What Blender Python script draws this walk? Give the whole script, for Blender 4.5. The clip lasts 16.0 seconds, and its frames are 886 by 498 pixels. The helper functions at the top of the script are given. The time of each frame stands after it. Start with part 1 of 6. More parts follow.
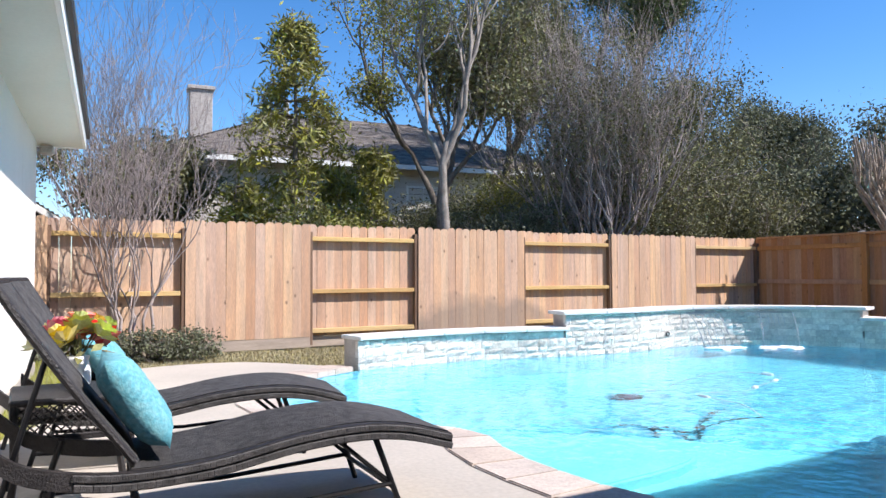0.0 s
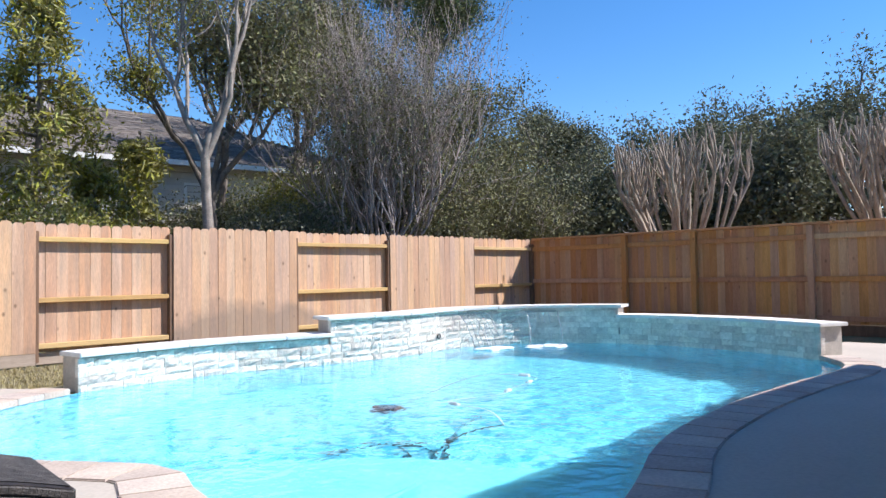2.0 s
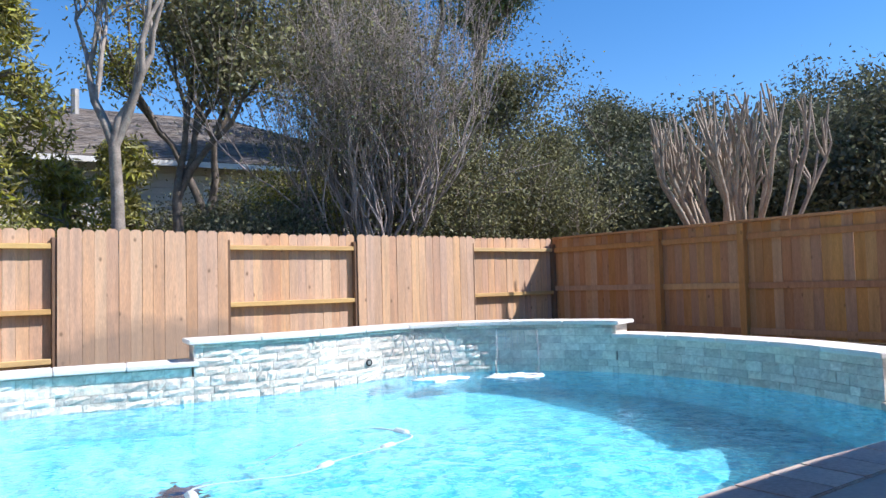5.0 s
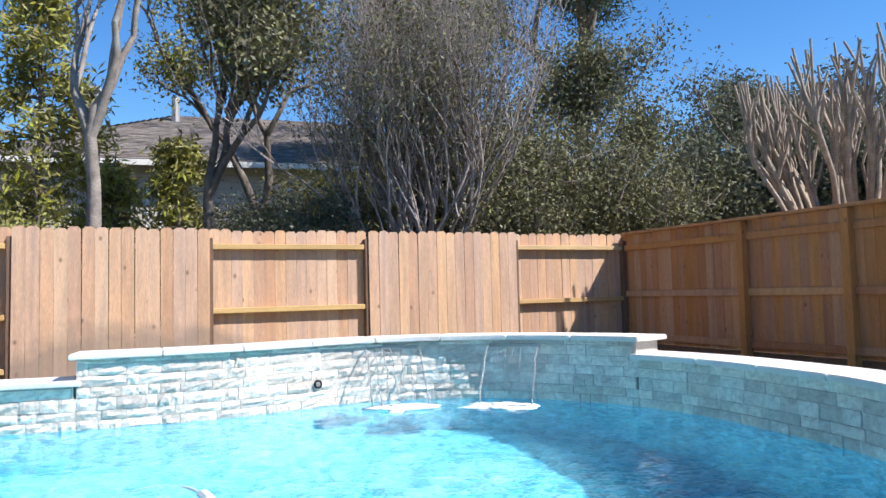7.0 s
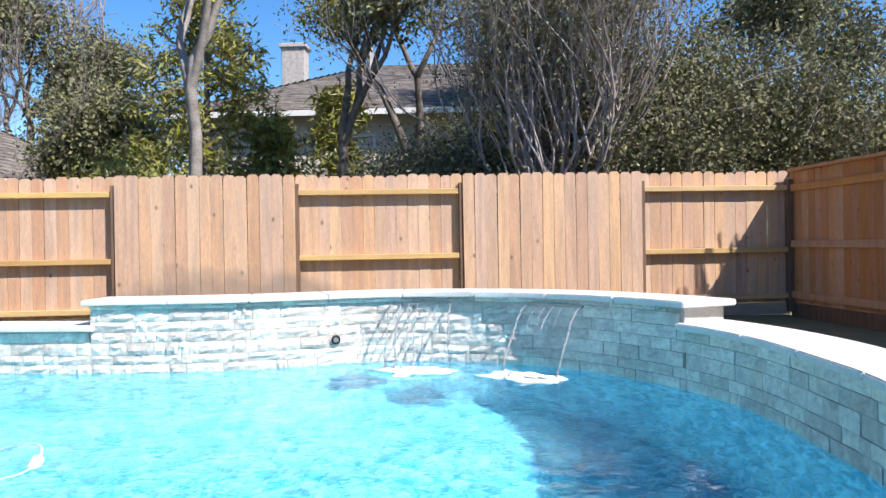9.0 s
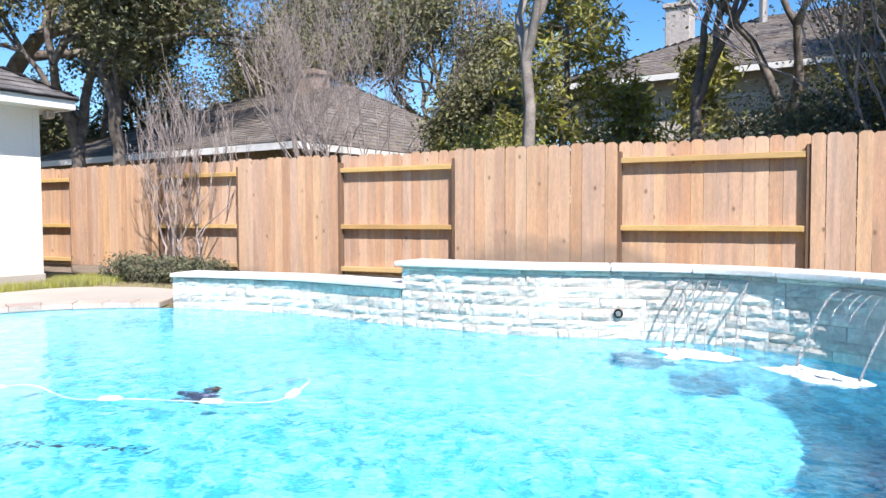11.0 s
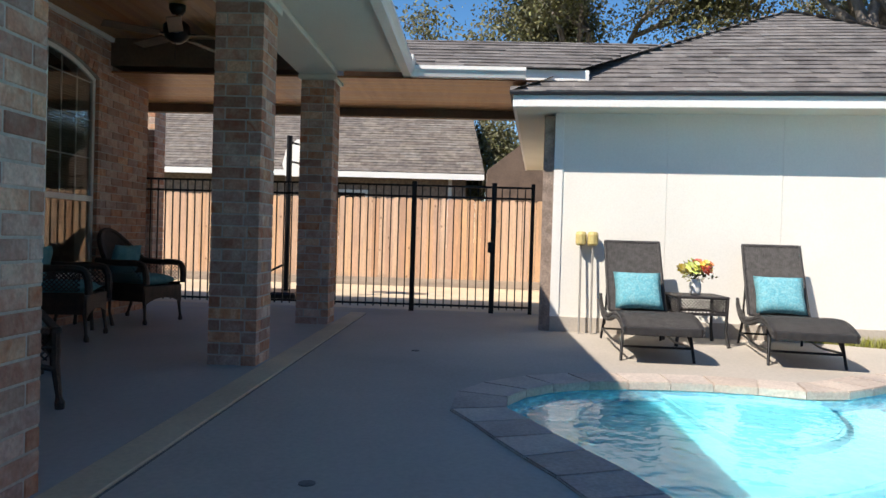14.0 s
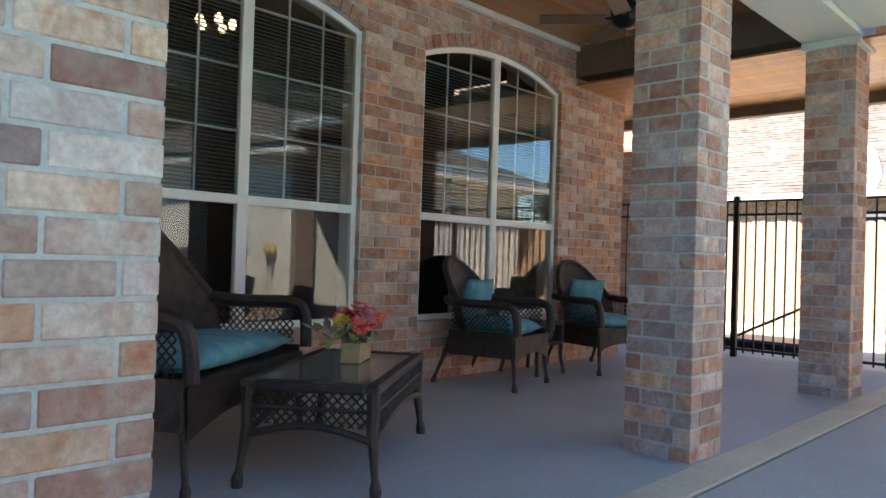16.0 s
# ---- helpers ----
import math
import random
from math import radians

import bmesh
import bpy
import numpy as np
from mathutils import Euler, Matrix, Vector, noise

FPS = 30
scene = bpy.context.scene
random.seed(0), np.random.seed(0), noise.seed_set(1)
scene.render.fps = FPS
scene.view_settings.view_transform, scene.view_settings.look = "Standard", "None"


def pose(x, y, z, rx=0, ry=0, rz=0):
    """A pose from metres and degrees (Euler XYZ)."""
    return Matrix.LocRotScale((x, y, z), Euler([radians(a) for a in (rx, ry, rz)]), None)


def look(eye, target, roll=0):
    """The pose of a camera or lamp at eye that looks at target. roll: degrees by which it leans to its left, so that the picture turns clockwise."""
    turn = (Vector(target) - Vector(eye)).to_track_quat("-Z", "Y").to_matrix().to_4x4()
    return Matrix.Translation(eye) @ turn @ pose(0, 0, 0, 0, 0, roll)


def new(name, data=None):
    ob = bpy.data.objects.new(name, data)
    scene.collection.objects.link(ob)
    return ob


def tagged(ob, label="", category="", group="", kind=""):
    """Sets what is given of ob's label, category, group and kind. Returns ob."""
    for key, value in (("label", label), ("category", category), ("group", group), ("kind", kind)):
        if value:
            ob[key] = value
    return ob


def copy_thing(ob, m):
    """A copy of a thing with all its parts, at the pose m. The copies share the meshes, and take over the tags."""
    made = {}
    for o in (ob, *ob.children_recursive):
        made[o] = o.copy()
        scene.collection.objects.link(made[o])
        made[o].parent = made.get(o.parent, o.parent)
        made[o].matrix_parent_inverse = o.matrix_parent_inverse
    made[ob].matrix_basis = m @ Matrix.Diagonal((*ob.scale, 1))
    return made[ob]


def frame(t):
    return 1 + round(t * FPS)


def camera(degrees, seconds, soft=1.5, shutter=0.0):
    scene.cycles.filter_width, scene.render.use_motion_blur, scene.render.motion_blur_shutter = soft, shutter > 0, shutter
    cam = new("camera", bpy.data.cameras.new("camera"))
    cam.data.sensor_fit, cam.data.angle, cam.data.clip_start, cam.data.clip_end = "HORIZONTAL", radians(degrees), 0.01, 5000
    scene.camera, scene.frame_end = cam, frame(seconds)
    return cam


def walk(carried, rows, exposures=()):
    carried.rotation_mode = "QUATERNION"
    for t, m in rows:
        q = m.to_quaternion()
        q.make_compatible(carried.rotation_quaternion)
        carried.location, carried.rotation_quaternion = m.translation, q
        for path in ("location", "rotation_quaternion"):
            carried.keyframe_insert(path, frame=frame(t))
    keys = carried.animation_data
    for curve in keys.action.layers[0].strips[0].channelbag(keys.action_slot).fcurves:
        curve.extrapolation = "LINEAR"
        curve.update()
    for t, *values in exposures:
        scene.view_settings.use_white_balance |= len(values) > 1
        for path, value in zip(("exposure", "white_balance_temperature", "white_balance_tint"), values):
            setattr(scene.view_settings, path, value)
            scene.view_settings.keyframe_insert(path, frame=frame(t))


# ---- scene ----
cam = camera(62.2, 16.0)
PATH = [
    (0, (-1.935, -0.274, 1.051), (-0.951, 1.465, 1.122), -0.24),
    (0.5, (-1.779, -0.342, 1.032), (-0.675, 1.324, 1.108), -0.57),
    (1, (-1.632, -0.303, 1.042), (-0.361, 1.240, 1.119), -0.71),
    (1.5, (-1.409, -0.226, 1.050), (-0.042, 1.231, 1.126), -0.94),
    (2, (-1.119, -0.109, 1.055), (0.283, 1.317, 1.126), -0.95),
    (2.5, (-0.714, -0.020, 0.988), (0.681, 1.411, 1.065), -1.16),
    (3, (-0.227, 0.028, 0.997), (1.132, 1.493, 1.077), -1.07),
    (3.5, (0.297, 0.101, 1.034), (1.604, 1.612, 1.113), -0.99),
    (4, (0.896, 0.156, 1.042), (2.136, 1.723, 1.124), -1.00),
    (4.5, (1.545, 0.154, 1.046), (2.749, 1.749, 1.132), -1.01),
    (4.7, (1.795, 0.230, 1.040), (2.991, 1.831, 1.130), -1.24),
    (7, (4.667, 0.960, 0.970), (5.487, 2.780, 1.089), -1.40),
    (7.5, (5.236, 1.059, 0.954), (5.911, 2.938, 1.061), -1.40),
    (8, (5.788, 1.138, 0.973), (6.289, 3.073, 1.037), -1.30),
    (10.3, (7.681, 1.605, 0.964), (7.250, 3.556, 0.875), -0.70),
    (10.5, (7.750, 1.629, 0.969), (7.188, 3.546, 0.877), -0.70),
    (11, (7.707, 1.620, 0.972), (6.836, 3.418, 0.880), -0.20),
    (11.5, (7.535, 1.504, 1.004), (6.320, 3.089, 0.902), 0.40),
    (12, (7.347, 1.452, 1.047), (5.871, 2.797, 0.937), 0.50),
    (12.5, (7.027, 1.334, 1.021), (5.356, 2.429, 0.926), 0.80),
    (13, (6.711, 1.358, 0.976), (4.851, 2.092, 0.915), 0.90),
    (13.5, (6.392, 1.304, 1.005), (4.420, 1.633, 0.959), 1.30),
    (14, (5.941, 1.401, 1.012), (3.943, 1.315, 0.983), 1.70),
    (14.5, (5.438, 1.492, 1.010), (3.501, 0.998, 0.996), 1.70),
    (15, (4.904, 1.495, 1.019), (3.104, 0.624, 1.018), 1.80),
    (15.5, (4.414, 1.484, 1.011), (2.799, 0.304, 1.028), 1.60),
    (16, (4.013, 1.396, 0.994), (2.566, 0.015, 1.019), 1.80),
]
walk(cam, [(t, look(eye, target, roll)) for t, eye, target, roll in PATH], exposures=[(0, 0.7, 6250, 16), (4.5, 0.68, 6250, 16), (8, 0.72, 6350, 15), (10.5, 0.78, 6350, 15), (12.5, 0.65, 6600, 15), (13.5, 0.45, 6800, 14), (14, 0.42, 6900, 13), (14.5, 0.52, 6900, 13), (15, 1.0, 7150, 13), (15.5, 1.6, 7200, 13), (16, 2.28, 7250, 13)])

# ---- light ----
SUN = Vector((0.65, -0.62, 1.0)).normalized()
world = bpy.data.worlds.new("world")
scene.world = world
world.use_nodes = True
wn = world.node_tree
sky = wn.nodes.new("ShaderNodeTexSky")
sky.sky_type, sky.sun_disc = "NISHITA", False
sky.sun_elevation = math.asin(SUN.z)
sky.sun_rotation = math.atan2(SUN.x, SUN.y)
sky.altitude, sky.air_density, sky.dust_density, sky.ozone_density = 600, 1.0, 0.0, 3.0
sky_tone = wn.nodes.new("ShaderNodeHueSaturation")
sky_tone.inputs["Saturation"].default_value = 1.28
wn.links.new(sky.outputs[0], sky_tone.inputs["Color"])
wn.links.new(sky_tone.outputs[0], wn.nodes["Background"].inputs[0])
wn.nodes["Background"].inputs[1].default_value = 0.12
sun = new("sun", bpy.data.lights.new("sun", "SUN"))
sun.data.energy, sun.data.angle, sun.data.color = 5.0, radians(0.53), (1.0, 0.95, 0.87)
sun.matrix_world = look(SUN * 30, (0, 0, 0))


# ---- materials ----
def material(name, color, rough=0.7, metal=0.0, vary=0.15, scale=6.0, fine=60.0, bump=0.15, tint=None, stain=0.0, island=False, per_object=0.0, stretch=(1, 1, 1), spec=0.5, marble=0.0, knots=0.0, hues=0.06, blend=(0.35, 0.7)):
    """A surface with colour variation at two scales, relief, and optional stains and piece-to-piece change."""
    m = bpy.data.materials.new(name)
    m.use_nodes = True
    nt = m.node_tree
    n, link = nt.nodes, nt.links.new
    b = n["Principled BSDF"]
    b.inputs["Roughness"].default_value, b.inputs["Metallic"].default_value = rough, metal
    b.inputs["Specular IOR Level"].default_value = spec
    tc = n.new("ShaderNodeTexCoord")
    mp = n.new("ShaderNodeMapping")
    mp.inputs["Scale"].default_value = stretch
    link(tc.outputs["Object"], mp.inputs[0])
    info = n.new("ShaderNodeObjectInfo")
    off = n.new("ShaderNodeVectorMath")
    off.operation = "MULTIPLY_ADD"
    comb = n.new("ShaderNodeCombineXYZ")
    for i in range(3):
        link(info.outputs["Random"], comb.inputs[i])
    off.inputs[1].default_value = (7.3, 13.1, 5.7)
    link(comb.outputs[0], off.inputs[0])
    link(mp.outputs[0], off.inputs[2])
    big, small = n.new("ShaderNodeTexNoise"), n.new("ShaderNodeTexNoise")
    big.inputs["Scale"].default_value, small.inputs["Scale"].default_value = scale, fine
    big.inputs["Detail"].default_value, small.inputs["Detail"].default_value = 4, 3
    big.inputs["Distortion"].default_value = marble
    link(off.outputs[0], big.inputs["Vector"])
    link(off.outputs[0], small.inputs["Vector"])
    c2 = tint or tuple(max(0.0, v * (1 - 2.2 * vary)) for v in color)
    ramp = n.new("ShaderNodeMix")
    ramp.data_type = "RGBA"
    ramp.inputs["A"].default_value, ramp.inputs["B"].default_value = (*color, 1), (*c2, 1)
    rr = n.new("ShaderNodeMapRange")
    rr.inputs["From Min"].default_value, rr.inputs["From Max"].default_value = blend
    link(big.outputs["Fac"], rr.inputs["Value"])
    link(rr.outputs[0], ramp.inputs["Factor"])
    hsv = n.new("ShaderNodeHueSaturation")
    link(ramp.outputs["Result"], hsv.inputs["Color"])
    mr = n.new("ShaderNodeMapRange")
    mr.inputs["From Min"].default_value, mr.inputs["From Max"].default_value = 0.3, 0.7
    mr.inputs["To Min"].default_value, mr.inputs["To Max"].default_value = 1 - vary, 1 + vary
    link(small.outputs["Fac"], mr.inputs["Value"])
    val = mr.outputs[0]
    if per_object or island:
        src = info.outputs["Random"]
        if island:
            src = n.new("ShaderNodeNewGeometry").outputs["Random Per Island"]
        pr = n.new("ShaderNodeMapRange")
        amount = per_object or 0.2
        pr.inputs["To Min"].default_value, pr.inputs["To Max"].default_value = 1 - amount, 1 + amount
        link(src, pr.inputs["Value"])
        mul = n.new("ShaderNodeMath")
        mul.operation = "MULTIPLY"
        link(pr.outputs[0], mul.inputs[0])
        link(val, mul.inputs[1])
        val = mul.outputs[0]
        hr = n.new("ShaderNodeMapRange")
        hr.inputs["To Min"].default_value, hr.inputs["To Max"].default_value = 0.5 - amount * hues, 0.5 + amount * hues
        link(src, hr.inputs["Value"])
        link(hr.outputs[0], hsv.inputs["Hue"])
        wh = n.new("ShaderNodeTexWhiteNoise")
        wh.noise_dimensions = "1D"
        link(src, wh.inputs["W"])
        sa = n.new("ShaderNodeMapRange")
        sa.inputs["To Min"].default_value, sa.inputs["To Max"].default_value = 1 - amount * 1.3, 1 + amount * 0.7
        link(wh.outputs["Value"], sa.inputs["Value"])
        link(sa.outputs[0], hsv.inputs["Saturation"])
    link(val, hsv.inputs["Value"])
    out = hsv.outputs["Color"]
    if stain:
        st = n.new("ShaderNodeTexNoise")
        st.inputs["Scale"].default_value, st.inputs["Detail"].default_value = scale * 0.35, 6
        link(off.outputs[0], st.inputs["Vector"])
        sr = n.new("ShaderNodeMapRange")
        sr.inputs["From Min"].default_value, sr.inputs["From Max"].default_value, sr.inputs["To Max"].default_value = 0.52, 0.66, stain
        link(st.outputs["Fac"], sr.inputs["Value"])
        sm = n.new("ShaderNodeMix")
        sm.data_type = "RGBA"
        sm.inputs["B"].default_value = (*[v * 0.35 for v in color], 1)
        link(sr.outputs[0], sm.inputs["Factor"])
        link(out, sm.inputs["A"])
        out = sm.outputs["Result"]
    if knots:
        vo = n.new("ShaderNodeTexVoronoi")
        vo.inputs["Scale"].default_value = 1.0
        kv = n.new("ShaderNodeVectorMath")
        kv.operation = "MULTIPLY_ADD"
        kv.inputs[1].default_value = (5.0, 5.0, 3.4)
        link(tc.outputs["Object"], kv.inputs[0])
        link(comb.outputs[0], kv.inputs[2])
        ks = n.new("ShaderNodeVectorMath")
        ks.operation = "SCALE"
        ks.inputs["Scale"].default_value = 31.0
        link(comb.outputs[0], ks.inputs[0])
        link(ks.outputs[0], kv.inputs[2])
        link(kv.outputs[0], vo.inputs["Vector"])
        kr = n.new("ShaderNodeMapRange")
        kr.inputs["From Min"].default_value, kr.inputs["From Max"].default_value = 0.05, 0.13
        kr.inputs["To Min"].default_value, kr.inputs["To Max"].default_value = knots, 0.0
        link(vo.outputs["Distance"], kr.inputs["Value"])
        km = n.new("ShaderNodeMix")
        km.data_type = "RGBA"
        km.inputs["B"].default_value = (*[v * 0.25 for v in color], 1)
        link(kr.outputs[0], km.inputs["Factor"])
        link(out, km.inputs["A"])
        out = km.outputs["Result"]
    link(out, b.inputs["Base Color"])
    if bump:
        bp = n.new("ShaderNodeBump")
        bp.inputs["Strength"].default_value, bp.inputs["Distance"].default_value = bump, 0.01
        link(small.outputs["Fac"], bp.inputs["Height"])
        link(bp.outputs[0], b.inputs["Normal"])
    return m


def clear(name, color, ior, rough, wave=0.0, wave_scale=4.0):
    """Glass or water."""
    m = bpy.data.materials.new(name)
    m.use_nodes = True
    n, link = m.node_tree.nodes, m.node_tree.links.new
    b = n["Principled BSDF"]
    b.inputs["Base Color"].default_value = (*color, 1)
    b.inputs["Transmission Weight"].default_value, b.inputs["IOR"].default_value, b.inputs["Roughness"].default_value = 1.0, ior, rough
    if wave:
        tc, a, c = n.new("ShaderNodeTexCoord"), n.new("ShaderNodeTexNoise"), n.new("ShaderNodeTexNoise")
        a.inputs["Scale"].default_value, a.inputs["Detail"].default_value, a.inputs["Distortion"].default_value = wave_scale, 3, 0.8
        c.inputs["Scale"].default_value = wave_scale * 2.1
        link(tc.outputs["Object"], a.inputs["Vector"])
        link(tc.outputs["Object"], c.inputs["Vector"])
        add = n.new("ShaderNodeMath")
        link(a.outputs["Fac"], add.inputs[0])
        link(c.outputs["Fac"], add.inputs[1])
        bp = n.new("ShaderNodeBump")
        bp.inputs["Strength"].default_value, bp.inputs["Distance"].default_value = wave, 0.07
        link(add.outputs[0], bp.inputs["Height"])
        link(bp.outputs[0], b.inputs["Normal"])
    return m


M_CONCRETE = material("deck_concrete", (0.47, 0.42, 0.36), 0.85, vary=0.07, scale=0.9, fine=35, bump=0.15, tint=(0.40, 0.36, 0.31), stain=0.18)
M_PATIO = material("patio_concrete", (0.45, 0.42, 0.39), 0.7, vary=0.06, scale=0.8, fine=30, bump=0.08, stain=0.18)
M_BAND = material("edge_concrete", (0.66, 0.53, 0.37), 0.85, vary=0.08, scale=2, fine=40, bump=0.15, stain=0.2)
M_JOINT = material("joint_sealant", (0.20, 0.185, 0.17), 0.9, vary=0.15)
M_COPING = material("coping_stone", (0.52, 0.43, 0.36), 0.8, vary=0.14, scale=3, fine=45, bump=0.35, tint=(0.41, 0.335, 0.29), per_object=0.12, stain=0.25, marble=0.6)
# Two-tone mottle paints in the light net that ripples cast on the floor.
M_CAUSTIC_PLASTER = material("caustic_mottled_plaster", (0.18, 0.57, 0.68), 0.6, vary=0.30, scale=9.0, fine=17, bump=0.05, tint=(0.02, 0.29, 0.46), marble=1.0, blend=(0.40, 0.60))
M_STEP = material("pale_step_plaster", (0.17, 0.60, 0.68), 0.6, vary=0.10, scale=3, fine=20, bump=0.05, tint=(0.13, 0.54, 0.63))
M_TILE = material("waterline_tile", (0.34, 0.37, 0.36), 0.4, vary=0.15, scale=4, fine=30, bump=0.1, per_object=0.25)
M_STONE = material("split_stone", (0.73, 0.67, 0.59), 0.85, vary=0.12, scale=9, fine=30, bump=1.0, tint=(0.54, 0.49, 0.43), per_object=0.20, stain=0.12, marble=0.8, hues=0.03)
M_CAP = material("cap_stone", (0.74, 0.72, 0.68), 0.8, vary=0.06, scale=3, fine=40, bump=0.2, per_object=0.05)
M_MORTAR = material("mortar", (0.52, 0.475, 0.42), 0.9, vary=0.10, scale=8, fine=60, bump=0.4)
M_PICKET = material("cedar_picket", (0.62, 0.385, 0.235), 0.8, vary=0.14, scale=3.0, fine=26, bump=0.3, tint=(0.48, 0.32, 0.215), per_object=0.13, stretch=(6, 6, 0.6), stain=0.2, knots=0.75, hues=0.05)


def splash_stain(m, centre, half, low, high):
    """Grey water marks at the foot of the boards, highest round one stretch of the fence."""
    n, link = m.node_tree.nodes, m.node_tree.links.new
    b = n["Principled BSDF"]
    src = b.inputs["Base Color"].links[0].from_socket
    sep, nz = n.new("ShaderNodeSeparateXYZ"), n.new("ShaderNodeTexNoise")
    pos = n.new("ShaderNodeNewGeometry").outputs["Position"]
    link(pos, sep.inputs[0])
    link(pos, nz.inputs["Vector"])
    nz.inputs["Scale"].default_value, nz.inputs["Detail"].default_value = 2.2, 4

    def math_node(op, a, c):
        k = n.new("ShaderNodeMath")
        k.operation = op
        for i, v in enumerate((a, c)):
            if isinstance(v, (int, float)):
                k.inputs[i].default_value = v
            else:
                link(v, k.inputs[i])
        return k.outputs[0]

    off_x = math_node("ABSOLUTE", math_node("SUBTRACT", sep.outputs["X"], centre), 0.0)
    hill = n.new("ShaderNodeMapRange")
    hill.inputs["From Min"].default_value, hill.inputs["From Max"].default_value = half, half * 0.4
    hill.inputs["To Min"].default_value, hill.inputs["To Max"].default_value = low, high
    link(off_x, hill.inputs["Value"])
    top = math_node("ADD", hill.outputs[0], math_node("MULTIPLY", math_node("SUBTRACT", nz.outputs["Fac"], 0.5), 0.7))
    wet = n.new("ShaderNodeMapRange")
    wet.inputs["From Min"].default_value, wet.inputs["From Max"].default_value, wet.inputs["To Max"].default_value = 0.0, 0.22, 0.62
    link(math_node("SUBTRACT", top, sep.outputs["Z"]), wet.inputs["Value"])
    mix = n.new("ShaderNodeMix")
    mix.data_type = "RGBA"
    mix.inputs["B"].default_value = (0.20, 0.165, 0.135, 1)
    link(wet.outputs[0], mix.inputs["Factor"])
    link(src, mix.inputs["A"])
    link(mix.outputs["Result"], b.inputs["Base Color"])


splash_stain(M_PICKET, 5.0, 2.0, 0.18, 0.72)
# Cedar picket again, its colour darkened and warmed for the fence standing in shade.
M_SHADEPICKET = material("shaded_cedar_picket", (0.54, 0.28, 0.13), 0.85, vary=0.15, scale=3.0, fine=26, bump=0.3, tint=(0.45, 0.225, 0.10), per_object=0.16, stretch=(6, 6, 0.6), stain=0.2, knots=0.6)
M_RAIL = material("pine_rail", (0.60, 0.40, 0.17), 0.75, vary=0.1, scale=3, fine=30, bump=0.15, per_object=0.1, stretch=(0.7, 5, 5))
M_POST = material("fence_post_wood", (0.20, 0.12, 0.075), 0.85, vary=0.15, scale=3, fine=30, bump=0.2, stretch=(5, 5, 0.7))
M_GREYWOOD = material("weathered_board", (0.42, 0.34, 0.27), 0.85, vary=0.12, scale=3, fine=24, bump=0.2, stretch=(0.6, 5, 5))
M_BRICK = material("fired_brick", (0.46, 0.215, 0.14), 0.85, vary=0.16, scale=6, fine=55, bump=0.5, tint=(0.58, 0.41, 0.31), per_object=0.28, stain=0.35, marble=1.8, hues=0.03)
M_BRICKS = material("fired_brick_far", (0.41, 0.20, 0.135), 0.85, vary=0.22, scale=6, fine=70, bump=0.4, tint=(0.50, 0.36, 0.28), island=True, per_object=0.28, marble=1.8, stain=0.3, hues=0.025)
M_WHITE = material("white_siding", (0.78, 0.76, 0.70), 0.75, vary=0.03, scale=1.2, fine=50, bump=0.08, tint=(0.74, 0.72, 0.66))
M_TRIM = material("white_trim", (0.80, 0.79, 0.75), 0.55, vary=0.03, scale=2, fine=40, bump=0.05)
M_SOFFIT = material("soffit_paint", (0.66, 0.66, 0.58), 0.7, vary=0.03, scale=1.5, fine=40, bump=0.05)
M_BEAM = material("brown_fascia", (0.16, 0.105, 0.07), 0.6, vary=0.12, scale=3, fine=30, bump=0.1)
M_CEIL = material("pine_ceiling_board", (0.42, 0.20, 0.075), 0.35, vary=0.14, scale=2.5, fine=22, bump=0.1, tint=(0.33, 0.145, 0.05), stretch=(0.5, 6, 6), island=True, per_object=0.12)
M_SHINGLE = material("grey_shingle", (0.19, 0.175, 0.165), 0.9, vary=0.2, scale=5, fine=60, bump=0.5, island=True, per_object=0.22)
M_OLDSHINGLE = material("brown_grey_shingle", (0.215, 0.185, 0.16), 0.95, vary=0.2, scale=5, fine=60, bump=0.5, island=True, per_object=0.2, spec=0.2)
M_BLACK = material("black_metal", (0.018, 0.018, 0.02), 0.4, metal=0.6, vary=0.1, bump=0.03)
M_WICKER = material("dark_wicker", (0.030, 0.026, 0.026), 0.5, vary=0.3, scale=14, fine=120, bump=0.6)
M_SLING = material("dark_woven_sling", (0.075, 0.070, 0.068), 0.6, vary=0.3, scale=20, fine=160, bump=0.5)
M_BROWNWICKER = material("brown_wicker", (0.050, 0.032, 0.024), 0.5, vary=0.3, scale=14, fine=110, bump=0.6)
M_TEAL = material("teal_cloth", (0.10, 0.34, 0.41), 0.9, vary=0.2, scale=13, fine=60, bump=0.3, tint=(0.20, 0.43, 0.47), marble=2.2)
M_TEALDARK = material("teal_cushion", (0.07, 0.24, 0.28), 0.9, vary=0.12, scale=10, fine=90, bump=0.3, tint=(0.14, 0.34, 0.38))
# Near-black colour stands in for the missing light in the room indoors.
M_ROOMDIM = material("painted_room_dimness", (0.02, 0.02, 0.022), 0.8, vary=0.1)
M_BLIND = material("blind_slat", (0.30, 0.32, 0.31), 0.6, vary=0.05)
M_LAWN = material("grass_ground", (0.15, 0.145, 0.06), 0.95, vary=0.25, scale=1.5, fine=40, bump=0.5, tint=(0.24, 0.20, 0.11))
M_GRASS = material("grass_blade", (0.42, 0.42, 0.09), 0.8, vary=0.15, island=True, per_object=0.3)
M_DRYGRASS = material("dormant_grass_blade", (0.40, 0.34, 0.17), 0.85, vary=0.15, island=True, per_object=0.3)
M_BARK = material("pale_bark", (0.30, 0.26, 0.22), 0.9, vary=0.2, scale=6, fine=40, bump=0.6, stain=0.25)
